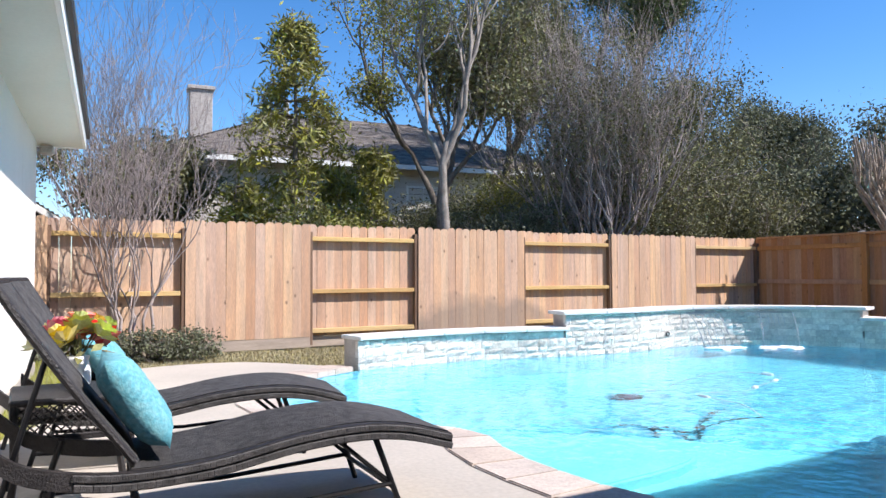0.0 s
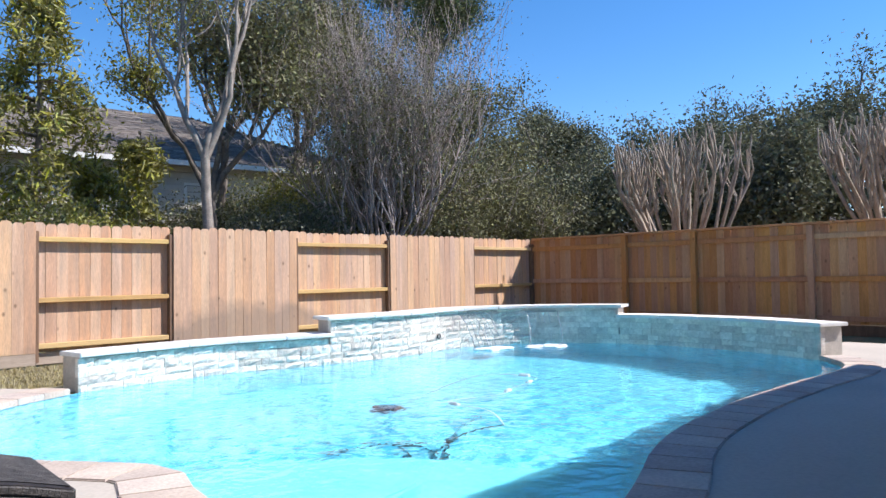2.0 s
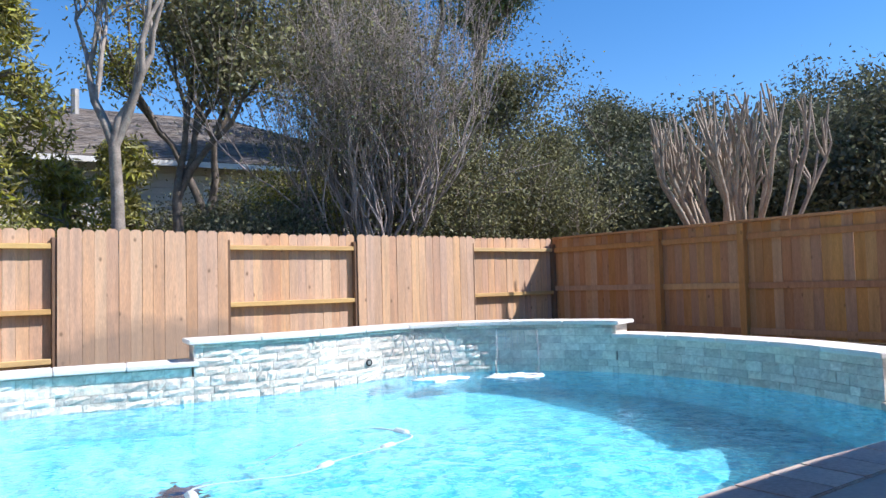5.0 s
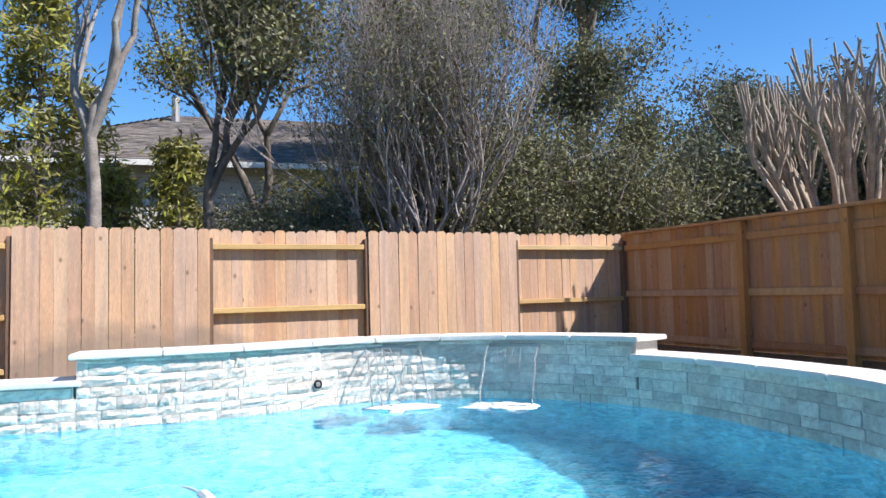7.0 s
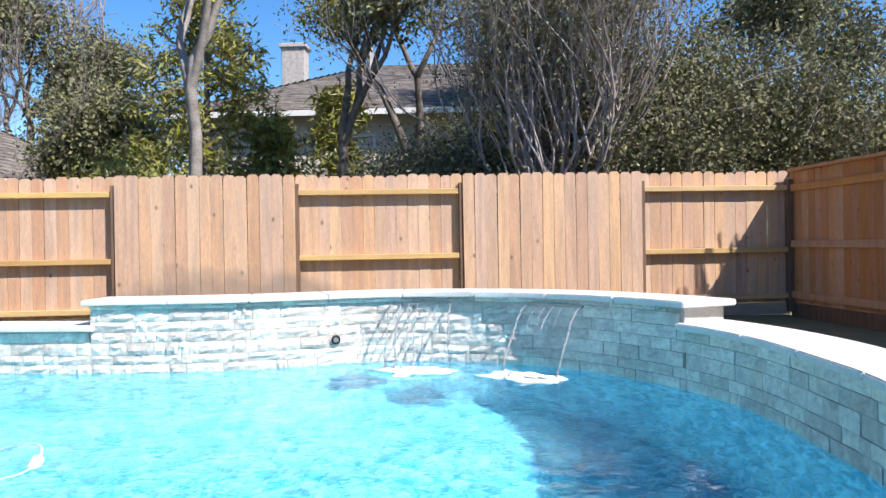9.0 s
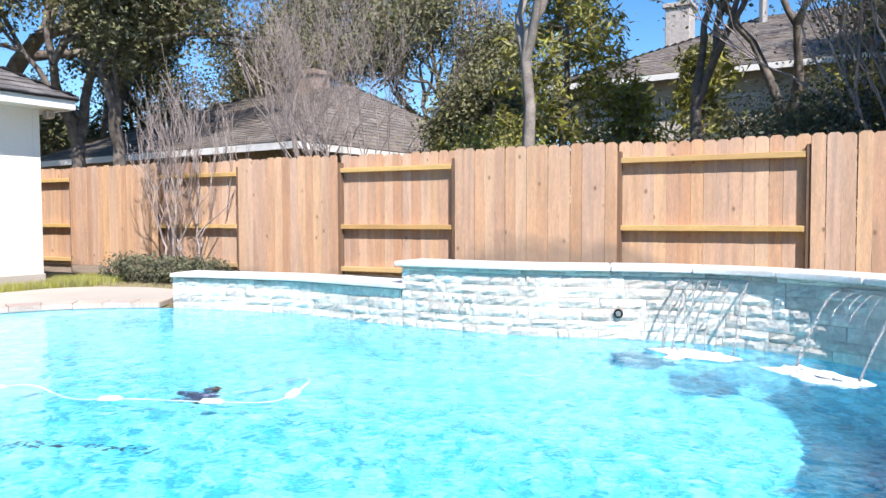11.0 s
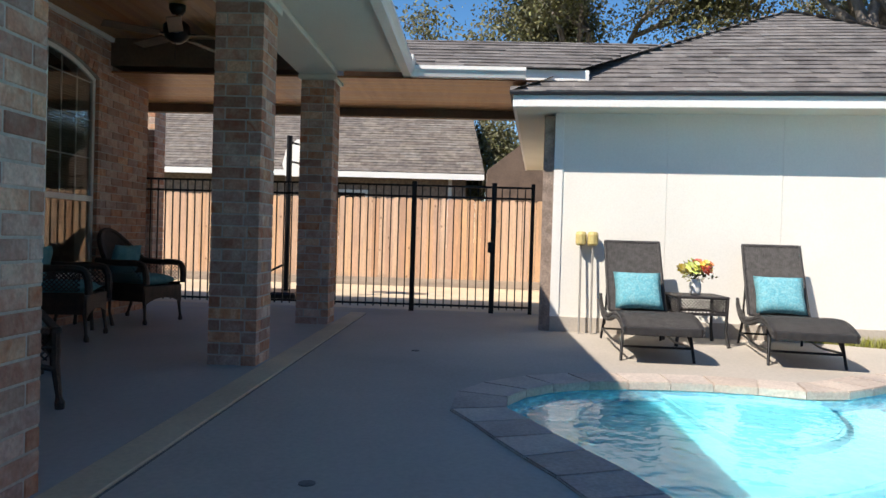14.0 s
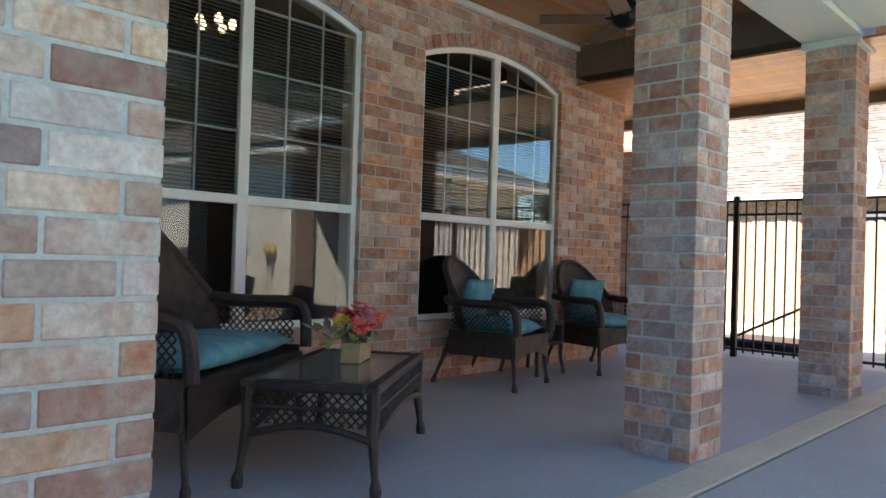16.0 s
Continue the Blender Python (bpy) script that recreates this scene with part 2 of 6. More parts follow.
M_BARKDARK = material("dark_bark", (0.19, 0.16, 0.135), 0.9, vary=0.25, scale=6, fine=40, bump=0.6)
M_CRAPE = material("pale_pruned_bark", (0.43, 0.355, 0.28), 0.9, vary=0.2, scale=6, fine=40, bump=0.4)
M_TWIG = material("bare_twig", (0.43, 0.36, 0.33), 0.9, vary=0.2, scale=5, fine=40, bump=0.2)
M_LEAF = material("green_leaf", (0.235, 0.23, 0.115), 0.9, spec=0.15, vary=0.2, island=True, per_object=0.32)
M_LEAFY = material("yellow_green_leaf", (0.34, 0.33, 0.085), 0.9, spec=0.15, vary=0.2, island=True, per_object=0.28)
M_LEAFD = material("dark_leaf", (0.18, 0.19, 0.115), 0.9, spec=0.15, vary=0.2, island=True, per_object=0.32)
M_PINE = material("pine_needle", (0.11, 0.145, 0.06), 0.9, spec=0.15, vary=0.2, island=True, per_object=0.4)


def thin_leaf(m, share):
    """Lets light through a leaf."""
    n, link = m.node_tree.nodes, m.node_tree.links.new
    b = n["Principled BSDF"]
    tr, mix = n.new("ShaderNodeBsdfTranslucent"), n.new("ShaderNodeMixShader")
    link(b.inputs["Base Color"].links[0].from_socket, tr.inputs["Color"])
    mix.inputs[0].default_value = share
    link(b.outputs[0], mix.inputs[1])
    link(tr.outputs[0], mix.inputs[2])
    link(mix.outputs[0], n["Material Output"].inputs["Surface"])


for leaf_mat in (M_LEAF, M_LEAFY, M_LEAFD, M_PINE, M_GRASS):
    thin_leaf(leaf_mat, 0.15)
M_SIDING = material("pale_clapboard", (0.62, 0.57, 0.50), 0.75, vary=0.05, scale=2, fine=30, bump=0.1)
M_HOUSEBRICK = material("neighbour_brick", (0.34, 0.26, 0.21), 0.9, vary=0.2, scale=10, fine=50, bump=0.3)
M_WATER = clear("pool_water", (0.74, 0.96, 0.99), 1.33, 0.0, wave=0.105, wave_scale=3.6)
M_FALL = clear("falling_water", (0.97, 0.99, 1.0), 1.33, 0.25, wave=1.0, wave_scale=40)
M_FALL.node_tree.nodes["Principled BSDF"].inputs["Transmission Weight"].default_value = 0.5
M_FOAM = material("white_foam", (0.85, 0.90, 0.92), 0.7, vary=0.05, scale=14, fine=60, bump=0.8)
M_GLASS = clear("window_glass", (0.75, 0.8, 0.8), 1.5, 0.0)
M_TABLEGLASS = material("table_glass", (0.10, 0.105, 0.10), 0.12, vary=0.05, scale=3, fine=30, bump=0.0)
M_TAN = material("tan_torch", (0.62, 0.50, 0.20), 0.6, vary=0.1)
M_GALV = material("grey_pole", (0.45, 0.43, 0.40), 0.5, metal=0.5, vary=0.1)
M_HOSE = material("white_hose", (0.55, 0.60, 0.62), 0.5, vary=0.05)
M_LOOPDARK = material("dark_loop", (0.02, 0.05, 0.07), 0.5, vary=0.1)
M_NAVY = material("navy_plastic", (0.015, 0.03, 0.10), 0.35, vary=0.1)
M_RED = material("red_petal", (0.80, 0.05, 0.04), 0.7, vary=0.15, island=True, per_object=0.2)
M_PINK = material("pink_petal", (0.80, 0.20, 0.28), 0.7, vary=0.15, island=True, per_object=0.2)
M_YELLOW = material("yellow_petal", (0.85, 0.62, 0.06), 0.7, vary=0.15, island=True, per_object=0.2)
M_ORANGE = material("orange_petal", (0.85, 0.20, 0.03), 0.7, vary=0.15, island=True, per_object=0.2)
M_LIME = material("lime_petal", (0.72, 0.80, 0.20), 0.7, vary=0.15, island=True, per_object=0.2)
M_VASE = material("white_ceramic", (0.82, 0.82, 0.80), 0.25, vary=0.02)
M_WOODBOX = material("light_wood", (0.45, 0.33, 0.16), 0.7, vary=0.15, scale=4, fine=30, bump=0.1, stretch=(0.6, 5, 5))


# ---- mesh helpers ----
def finish(ob, mat, smooth=False):
    ob.data.materials.append(mat)
    if smooth:
        ob.data.polygons.foreach_set("use_smooth", [True] * len(ob.data.polygons))
    return ob


def mesh_of(bm, name):
    me = bpy.data.meshes.new(name)
    bm.to_mesh(me)
    bm.free()
    return me


def part(name, bm, mat, parent=None, label="", smooth=False):
    """One mesh object out of a bmesh, under a thing or a part."""
    ob = finish(new(name, mesh_of(bm, name)), mat, smooth)
    if parent:
        ob.parent = parent
    if label:
        ob["label"] = label
    return ob


def thing(name, at, label, category, group="", kind="", turn=0.0):
    ob = new(name)
    ob.empty_display_size = 0.1
    ob.matrix_world = pose(*at, 0, 0, turn)
    return tagged(ob, label, category, group, kind)


def box(bm, lo, hi, bevel=0.0, m=None):
    """A box from corner lo to corner hi, edges rounded, turned by m."""
    lo, hi = Vector(lo), Vector(hi)
    r = bmesh.ops.create_cube(bm, size=1.0, matrix=Matrix.Translation((lo + hi) / 2) @ Matrix.Diagonal((*(hi - lo), 1)))
    vs = r["verts"]
    if bevel:
        es = list({e for v in vs for e in v.link_edges})
        out = bmesh.ops.bevel(bm, geom=es, offset=bevel, segments=1, affect="EDGES")
        vs = list({v for f in out["faces"] for v in f.verts} | {v for v in vs if v.is_valid})
    if m is not None:
        bmesh.ops.transform(bm, matrix=m, verts=vs)
    return vs


def boxes(*items):
    bm = bmesh.new()
    for it in items:
        box(bm, *it)
    return bm


def tube(pts, radii, sides=8, closed_ends=True):
    """Vertices and faces of a tube along points."""
    pts = [Vector(p) for p in pts]
    if not hasattr(radii, "__len__"):
        radii = [radii] * len(pts)
    verts, faces = [], []
    u = None
    for i, p in enumerate(pts):
        d = (pts[min(i + 1, len(pts) - 1)] - pts[max(i - 1, 0)]).normalized()
        if u is None:
            u = d.orthogonal().normalized()
        u = (u - d * u.dot(d))
        u = u.normalized() if u.length > 1e-5 else d.orthogonal().normalized()
        w = d.cross(u)
        for k in range(sides):
            a = 2 * math.pi * k / sides
            verts.append(p + (u * math.cos(a) + w * math.sin(a)) * radii[i])
        if i:
            o = (i - 1) * sides
            for k in range(sides):
                faces.append((o + k, o + (k + 1) % sides, o + sides + (k + 1) % sides, o + sides + k))
    if closed_ends:
        faces.append(tuple(range(sides))[::-1])
        faces.append(tuple(range(len(verts) - sides, len(verts))))
    return verts, faces


def add_raw(bm, vf):
    vs = [bm.verts.new(v) for v in vf[0]]
    for f in vf[1]:
        bm.faces.new([vs[i] for i in f])
    return vs


def tubes(*items, sides=8):
    bm = bmesh.new()
    for pts, r in items:
        add_raw(bm, tube(pts, r, sides))
    return bm


def lathe(profile, steps=16, at=(0, 0, 0)):
    """A turned shape from (radius, height) pairs."""
    bm = bmesh.new()
    rings = []
    for r, h in profile:
        rings.append([bm.verts.new((at[0] + r * math.cos(2 * math.pi * k / steps), at[1] + r * math.sin(2 * math.pi * k / steps), at[2] + h)) for k in range(steps)])
    for a, b in zip(rings, rings[1:]):
        for k in range(steps):
            bm.faces.new((a[k], a[(k + 1) % steps], b[(k + 1) % steps], b[k]))
    bm.faces.new(rings[0][::-1])
    bm.faces.new(rings[-1])
    return bm


def smooth_line(pts, per=8, closed=False):
    """A Catmull-Rom line through points."""
    pts = [Vector(p) for p in pts]
    n, out = len(pts), []
    for i in range(n if closed else n - 1):
        g = (lambda k: pts[k % n]) if closed else (lambda k: pts[min(max(k, 0), n - 1)])
        a, b, c, d = g(i - 1), g(i), g(i + 1), g(i + 2)
        for k in range(per):
            t = k / per
            out.append(0.5 * (2 * b + (c - a) * t + (2 * a - 5 * b + 4 * c - d) * t * t + (3 * b - a - 3 * c + d) * t ** 3))
    if not closed:
        out.append(pts[-1])
    return out


def resample(line, step):
    """Points at even steps along a line, with the way there."""
    out, left = [], 0.0
    for a, b in zip(line, line[1:]):
        d = (b - a).length
        while left < d:
            out.append((a.lerp(b, left / d), (b - a).normalized()))
            left += step
        left -= d
    return out


def plate(outer, holes, z0, z1):
    """A flat slab with holes."""
    bm = bmesh.new()
    for loop in (outer, *holes):
        vs = [bm.verts.new((p[0], p[1], z1)) for p in loop]
        for i in range(len(vs)):
            bm.edges.new((vs[i - 1], vs[i]))
    bmesh.ops.triangle_fill(bm, edges=bm.edges[:], use_beauty=True, use_dissolve=False)
    bm.normal_update()
    for f in bm.faces:
        if f.normal.z < 0:
            f.normal_flip()
    if z1 > z0:
        r = bmesh.ops.extrude_face_region(bm, geom=bm.faces[:])
        vs = [g for g in r["geom"] if isinstance(g, bmesh.types.BMVert)]
        for v in vs:
            v.co.z = z0
        bmesh.ops.recalc_face_normals(bm, faces=bm.faces[:])
    return bm


# ---- plan ----
FENCE_Y, FENCE_X, FENCE_TOP = 10.45, 12.1, 1.83
COL_Y, WALL_Y, CEIL_Z, BEAM_Z = -0.215, -2.76, 3.16, 2.80
WATER_Z = -0.05
POOL_FLOOR = -1.35
WALL_FRONT = smooth_line([(1.42, 7.66, 0), (2.2, 7.76, 0), (3.1, 7.80, 0), (4.4, 7.56, 0), (5.6, 7.50, 0), (6.6, 7.70, 0), (7.2, 7.67, 0), (7.78, 7.43, 0), (8.3, 7.03, 0), (8.7, 6.4, 0), (8.88, 5.85, 0), (8.93, 5.3, 0), (8.88, 4.7, 0), (8.76, 4.0, 0), (8.35, 3.05, 0)])
POOL_NEAR = smooth_line([(8.35, 3.05, 0), (7.8, 2.62, 0), (7.1, 2.44, 0), (6.1, 2.48, 0), (4.8, 2.46, 0), (4.1, 2.39, 0), (3.4, 2.29, 0), (2.8, 2.12, 0), (2.25, 1.88, 0), (1.8, 1.71, 0), (1.4, 1.57, 0), (0.9, 1.8, 0), (0.65, 2.15, 0), (0.53, 2.6, 0), (0.53, 3.3, 0), (0.66, 3.95, 0), (0.2, 4.65, 0), (-0.1, 5.3, 0), (-0.1, 5.95, 0), (0.2, 6.7, 0), (0.65, 7.2, 0), (1.42, 7.66, 0)])
POOL = WALL_FRONT[:-1] + POOL_NEAR[:-1]


def offset(line, d):
    """The line moved d to its right."""
    out = []
    for i, p in enumerate(line):
        w = (line[min(i + 1, len(line) - 1)] - line[max(i - 1, 0)]).normalized()
        out.append(p + Vector((w.y, -w.x, 0)) * d)
    return out


# ---- ground, deck, pool ----
pool_hole = [(p.x, p.y) for p in POOL]
grow = offset(POOL + [POOL[0]], -0.02)[:-1]
ground = tagged(part("ground", plate([(-220, -220), (220, -220), (220, 220), (-220, 220)], [[(p.x, p.y) for p in grow]], -0.06, -0.06), M_LAWN), "green and tan grass ground around the pool yard", "ground", kind="structure")
DECK = [(-9.1, -9.0), (13, -9.0), (13, 0.4), (10.6, 1.2), (10.4, 3.4), (9.6, 3.6), (9.1, 3.25)]
DECK_LEFT = smooth_line([(1.05, 7.98, 0), (0.4, 8.75, 0), (-0.5, 8.85, 0), (-1.3, 8.4, 0), (-1.5, 7.3, 0), (-1.7, 6.2, 0), (-2.05, 5.3, 0), (-2.6, 4.9, 0)], 4)
inner = offset(POOL_NEAR, -0.02)
deck_loop = DECK + [(p.x, p.y) for p in inner[2:-2]] + [(p.x, p.y) for p in DECK_LEFT] + [(-9.1, 4.9)]
deck = tagged(part("deck", plate(deck_loop, [], -0.12, 0.0), M_CONCRETE), "pale broom-finished concrete pool deck", "deck", kind="structure")

basin = bmesh.new()
rim = [basin.verts.new((p.x, p.y, -0.07)) for p in POOL]
low_line = [basin.verts.new((p.x, p.y, -0.18)) for p in POOL]
foot = []
for i, p in enumerate(POOL):
    w = (POOL[(i + 1) % len(POOL)] - POOL[i - 1]).normalized()
    foot.append(basin.verts.new((p.x + w.y * 0.18, p.y - w.x * 0.18, POOL_FLOOR)))
for a, b in ((rim, low_line), (low_line, foot)):
    for i in range(len(POOL)):
        basin.faces.new((a[i - 1], a[i], b[i], b[i - 1]))
bmesh.ops.triangle_fill(basin, edges=[basin.edges.get((foot[i - 1], foot[i])) for i in range(len(POOL))], use_beauty=True)
bmesh.ops.recalc_face_normals(basin, faces=basin.faces[:])
tagged(part("pool_basin", basin, M_CAUSTIC_PLASTER), "pale aqua plaster pool shell", "pool", kind="structure")

water = part("water", plate(pool_hole, [], WATER_Z, WATER_Z), M_WATER)
water.visible_shadow = False
tagged(water, "clear turquoise rippling pool water", "water", kind="structure")

# shallow shelf and entry step in the near corner
SHELF = smooth_line([(0.5, 4.38, 0), (1.25, 4.2, 0), (2.03, 3.7, 0), (2.37, 3.15, 0), (2.47, 2.86, 0), (2.78, 2.67, 0), (3.2, 2.53, 0), (3.6, 2.1, 0)], 6)
ENTRY = smooth_line([(0.5, 3.95, 0), (1.3, 3.74, 0), (1.67, 3.4, 0), (1.75, 3.02, 0), (1.35, 2.86, 0), (0.5, 2.8, 0)], 6)
BEHIND = [(3.0, 1.92), (2.2, 1.68), (1.4, 1.45), (0.85, 1.72), (0.58, 2.12), (0.46, 2.6), (0.46, 3.3), (0.56, 3.95)]
for line, rest_of, z, label in ((SHELF, BEHIND, -0.42, "wide shallow plaster shelf under water"), (ENTRY, [(0.46, 3.2)], -0.22, "rounded plaster entry step under water")):
    loop = [(p.x, p.y) for p in line] + rest_of
    step = plate(loop, [], POOL_FLOOR + 0.02, z)
    for v in step.verts:
        if v.co.z < z - 0.1:
            v.co.x, v.co.y = 1.2 + (v.co.x - 1.2) * 1.14, 2.9 + (v.co.y - 2.9) * 1.14
    bmesh.ops.bevel(step, geom=[e for e in step.edges if all(v.co.z > z - 0.01 for v in e.verts) and any(abs(f.normal.z) < 0.5 for f in e.link_faces)], offset=0.03, segments=2, affect="EDGES")
    tagged(part("pool_step", step, M_STEP), label, "pool step", group="pool steps", kind="structure")

# ---- coping stones round the near side ----
coping = thing("coping", (0, 0, 0), "tan stone coping slabs along the pool edge", "coping", kind="structure")
edge = resample(POOL_NEAR, 0.31)
for (p, w), (q, v) in zip(edge, edge[1:]):
    a, b = Vector((w.y, -w.x, 0)), Vector((v.y, -v.x, 0))
    bm = bmesh.new()
    gap = (q - p).normalized() * 0.0025
    ring = [p + a * 0.03 + gap, q + b * 0.03 - gap, q - b * 0.32 - gap, p - a * 0.32 + gap]
    lo = [bm.verts.new((c.x, c.y, -0.045)) for c in ring]
    hi = [bm.verts.new((c.x, c.y, 0.012 + random.uniform(0, 0.003))) for c in ring]
    bm.faces.new(hi)
    bm.faces.new(lo[::-1])
    for i in range(4):
        bm.faces.new((lo[i - 1], lo[i], hi[i], hi[i - 1]))
    bmesh.ops.recalc_face_normals(bm, faces=bm.faces[:])
    bmesh.ops.bevel(bm, geom=[e for e in bm.edges if e.verts[0].co.z > 0 and e.verts[1].co.z > 0], offset=0.007, segments=2, affect="EDGES")
    part("slab", bm, M_COPING, coping)

# ---- raised stone wall behind the pool ----
pool_wall = thing("pool_wall", (0, 0, 0), "raised pool wall of split white stone with smooth caps", "retaining wall", kind="structure")


def height_at(s):
    return 0.34 if s < S_UP else (0.55 if s < S_DOWN else 0.40)


lengths = [0.0]
for a, b in zip(WALL_FRONT, WALL_FRONT[1:]):
    lengths.append(lengths[-1] + (b - a).length)
S_UP = min(zip(WALL_FRONT, lengths), key=lambda c: (c[0] - Vector((4.4, 7.56, 0))).length)[1]
S_DOWN = min(zip(WALL_FRONT, lengths), key=lambda c: (c[0] - Vector((8.8, 6.1, 0))).length)[1]
S_END = lengths[-1]


def on_wall(s):
    for i in range(1, len(lengths)):
        if s <= lengths[i] or i == len(lengths) - 1:
            f = (s - lengths[i - 1]) / (lengths[i] - lengths[i - 1])
            p = WALL_FRONT[i - 1].lerp(WALL_FRONT[i], f)
            w = (WALL_FRONT[i] - WALL_FRONT[i - 1]).normalized()
            return p, w, Vector((-w.y, w.x, 0))


def wall_piece(s0, s1, z0, z1, d0, d1, parent, mat, name, rough=0.0, round_edge=0.0, rng=random):
    """A block following the wall's line, from s0 to s1, d0 to d1 behind the front; rough gives it a bulging split face."""
    bm = bmesh.new()
    n = 5 if rough else max(2, int((s1 - s0) / 0.12) + 1)
    rows = 4 if rough else 2
    grid_f, grid_b = [], []
    for i in range(n):
        u = i / (n - 1)
        p, w, back = on_wall(s0 + (s1 - s0) * (0.5 + (u - 0.5) * (1.15 if 0 < i < n - 1 and rough else 1.0)))
        colf, colb = [], []
        for k in range(rows):
            v = k / (rows - 1)
            z = z0 + (z1 - z0) * v
            rim_vert = i in (0, n - 1) or k in (0, rows - 1)
            j = (rough * rng.uniform(0.1, 0.5) if rim_vert else rng.uniform(-1.4, 0.4) * rough) if rough else 0.0
            if rough and 0 < k < rows - 1:
                z += rng.uniform(-0.006, 0.006)
            colf.append(bm.verts.new(p + back * (d0 + j) + Vector((0, 0, z))))
            colb.append(bm.verts.new(p + back * d1 + Vector((0, 0, z0 + (z1 - z0) * v))))
        grid_f.append(colf)
        grid_b.append(colb)
    for i in range(n - 1):
        for k in range(rows - 1):
            bm.faces.new((grid_f[i][k], grid_f[i + 1][k], grid_f[i + 1][k + 1], grid_f[i][k + 1]))
            if not rough:
                bm.faces.new((grid_b[i][k], grid_b[i][k + 1], grid_b[i + 1][k + 1], grid_b[i + 1][k]))
        bm.faces.new((grid_f[i][-1], grid_f[i + 1][-1], grid_b[i + 1][-1], grid_b[i][-1]))
        bm.faces.new((grid_f[i][0], grid_b[i][0], grid_b[i + 1][0], grid_f[i + 1][0]))
    for g in (0, -1):
        for k in range(rows - 1):
            bm.faces.new((grid_f[g][k], grid_f[g][k + 1], grid_b[g][k + 1], grid_b[g][k]))
    bmesh.ops.recalc_face_normals(bm, faces=bm.faces[:])
    if round_edge:
        bmesh.ops.bevel(bm, geom=[e for e in bm.edges if e.calc_face_angle(0) > 0.9], offset=round_edge, segments=2, affect="EDGES")
    return part(name, bm, mat, parent)


for s0, s1 in ((0, S_UP), (S_UP, S_DOWN), (S_DOWN, S_END)):
    h = height_at((s0 + s1) / 2)
    wall_piece(s0 + 0.02, s1 - 0.02, -0.4, h - 0.045, 0.015, 0.36, pool_wall, M_MORTAR, "core")
    # cap slabs, overhanging
    n = max(1, round((s1 - s0) / 0.62))
    for i in range(n):
        a, b = s0 + (s1 - s0) * i / n, s0 + (s1 - s0) * (i + 1) / n
        wall_piece(max(0, a - (0.05 if i == 0 else -0.002)), b + (0.04 if i == n - 1 else -0.002), h - 0.045, h + random.uniform(0, 0.002), -0.05, 0.41, pool_wall, M_CAP, "cap", round_edge=0.008)
stone_rng = random.Random(5)
z, course = -0.075, 0
while z < 0.5:
    ch = (0.094, 0.076, 0.102, 0.084, 0.09)[course % 5]
    s = -stone_rng.uniform(0.0, 0.2)
    while s < S_END:
        ln = stone_rng.choice((0.1, 0.15, 0.2, 0.26, 0.34)) * stone_rng.uniform(0.85, 1.15)
        a, b = max(0.0, s), min(S_END, s + ln)
        top = min(height_at(a + 0.01), height_at(b - 0.01)) - 0.047
        for edge_s in (S_UP, S_DOWN):
            if a < edge_s < b:
                b = edge_s
        if b - a > 0.05 and z < top - 0.03:
            wall_piece(a + 0.002, b - 0.002, z + 0.002, min(z + ch, top) - 0.002, stone_rng.uniform(-0.003, 0.005), 0.07, pool_wall, M_STONE, "stone", rough=0.004 if 7.9 < on_wall(a)[0].x and on_wall(a)[0].y < 7.3 else 0.011, rng=stone_rng)
        s = b
    z += ch
    course += 1

# ---- fences ----
def picket_mesh(h, mat, w=0.138, name="picket"):
    """A dog-eared fence board."""
    bm = bmesh.new()
    c = 0.03
    prof = [(-w / 2, 0), (w / 2, 0), (w / 2, h - c), (w / 2 - c, h), (-w / 2 + c, h), (-w / 2, h - c)]
    f = [bm.verts.new((x, -0.008, zz)) for x, zz in prof]
    b = [bm.verts.new((x, 0.008, zz)) for x, zz in prof]
    bm.faces.new(f)
    bm.faces.new(b[::-1])
    for i in range(6):
        bm.faces.new((f[i - 1], b[i - 1], b[i], f[i]))
    bmesh.ops.recalc_face_normals(bm, faces=bm.faces[:])
    me = mesh_of(bm, name)
    me.materials.append(mat)
    return me


PICKETS = [picket_mesh(FENCE_TOP - 0.13 + d, M_PICKET) for d in (-0.012, 0.0, 0.008)]
SHADE_PICKETS = [picket_mesh(FENCE_TOP - 0.13 + d, M_SHADEPICKET) for d in (-0.012, 0.0, 0.008)]
back_fence = thing("fence", (0, FENCE_Y, 0), "cedar board fence with alternating open and closed bays", "fence", kind="")
fr = random.Random(11)


def board_row(parent, x0, x1, y, turn=0, kinds=PICKETS):
    n = max(1, round((x1 - x0) / 0.142))
    for i in range(n):
        ob = new("picket", fr.choice(kinds))
        ob.parent = parent
        ob.matrix_basis = pose(x0 + (x1 - x0) * (i + 0.5) / n, y + fr.uniform(-0.002, 0.002), 0.13, 0, fr.uniform(-0.25, 0.25), turn + fr.uniform(-1.2, 1.2))


EDGES = [-9.6, -7.7, -5.75, -3.8, -1.72, -0.02, 1.79, 3.63, 5.755, 7.82, 10.1, 12.1]
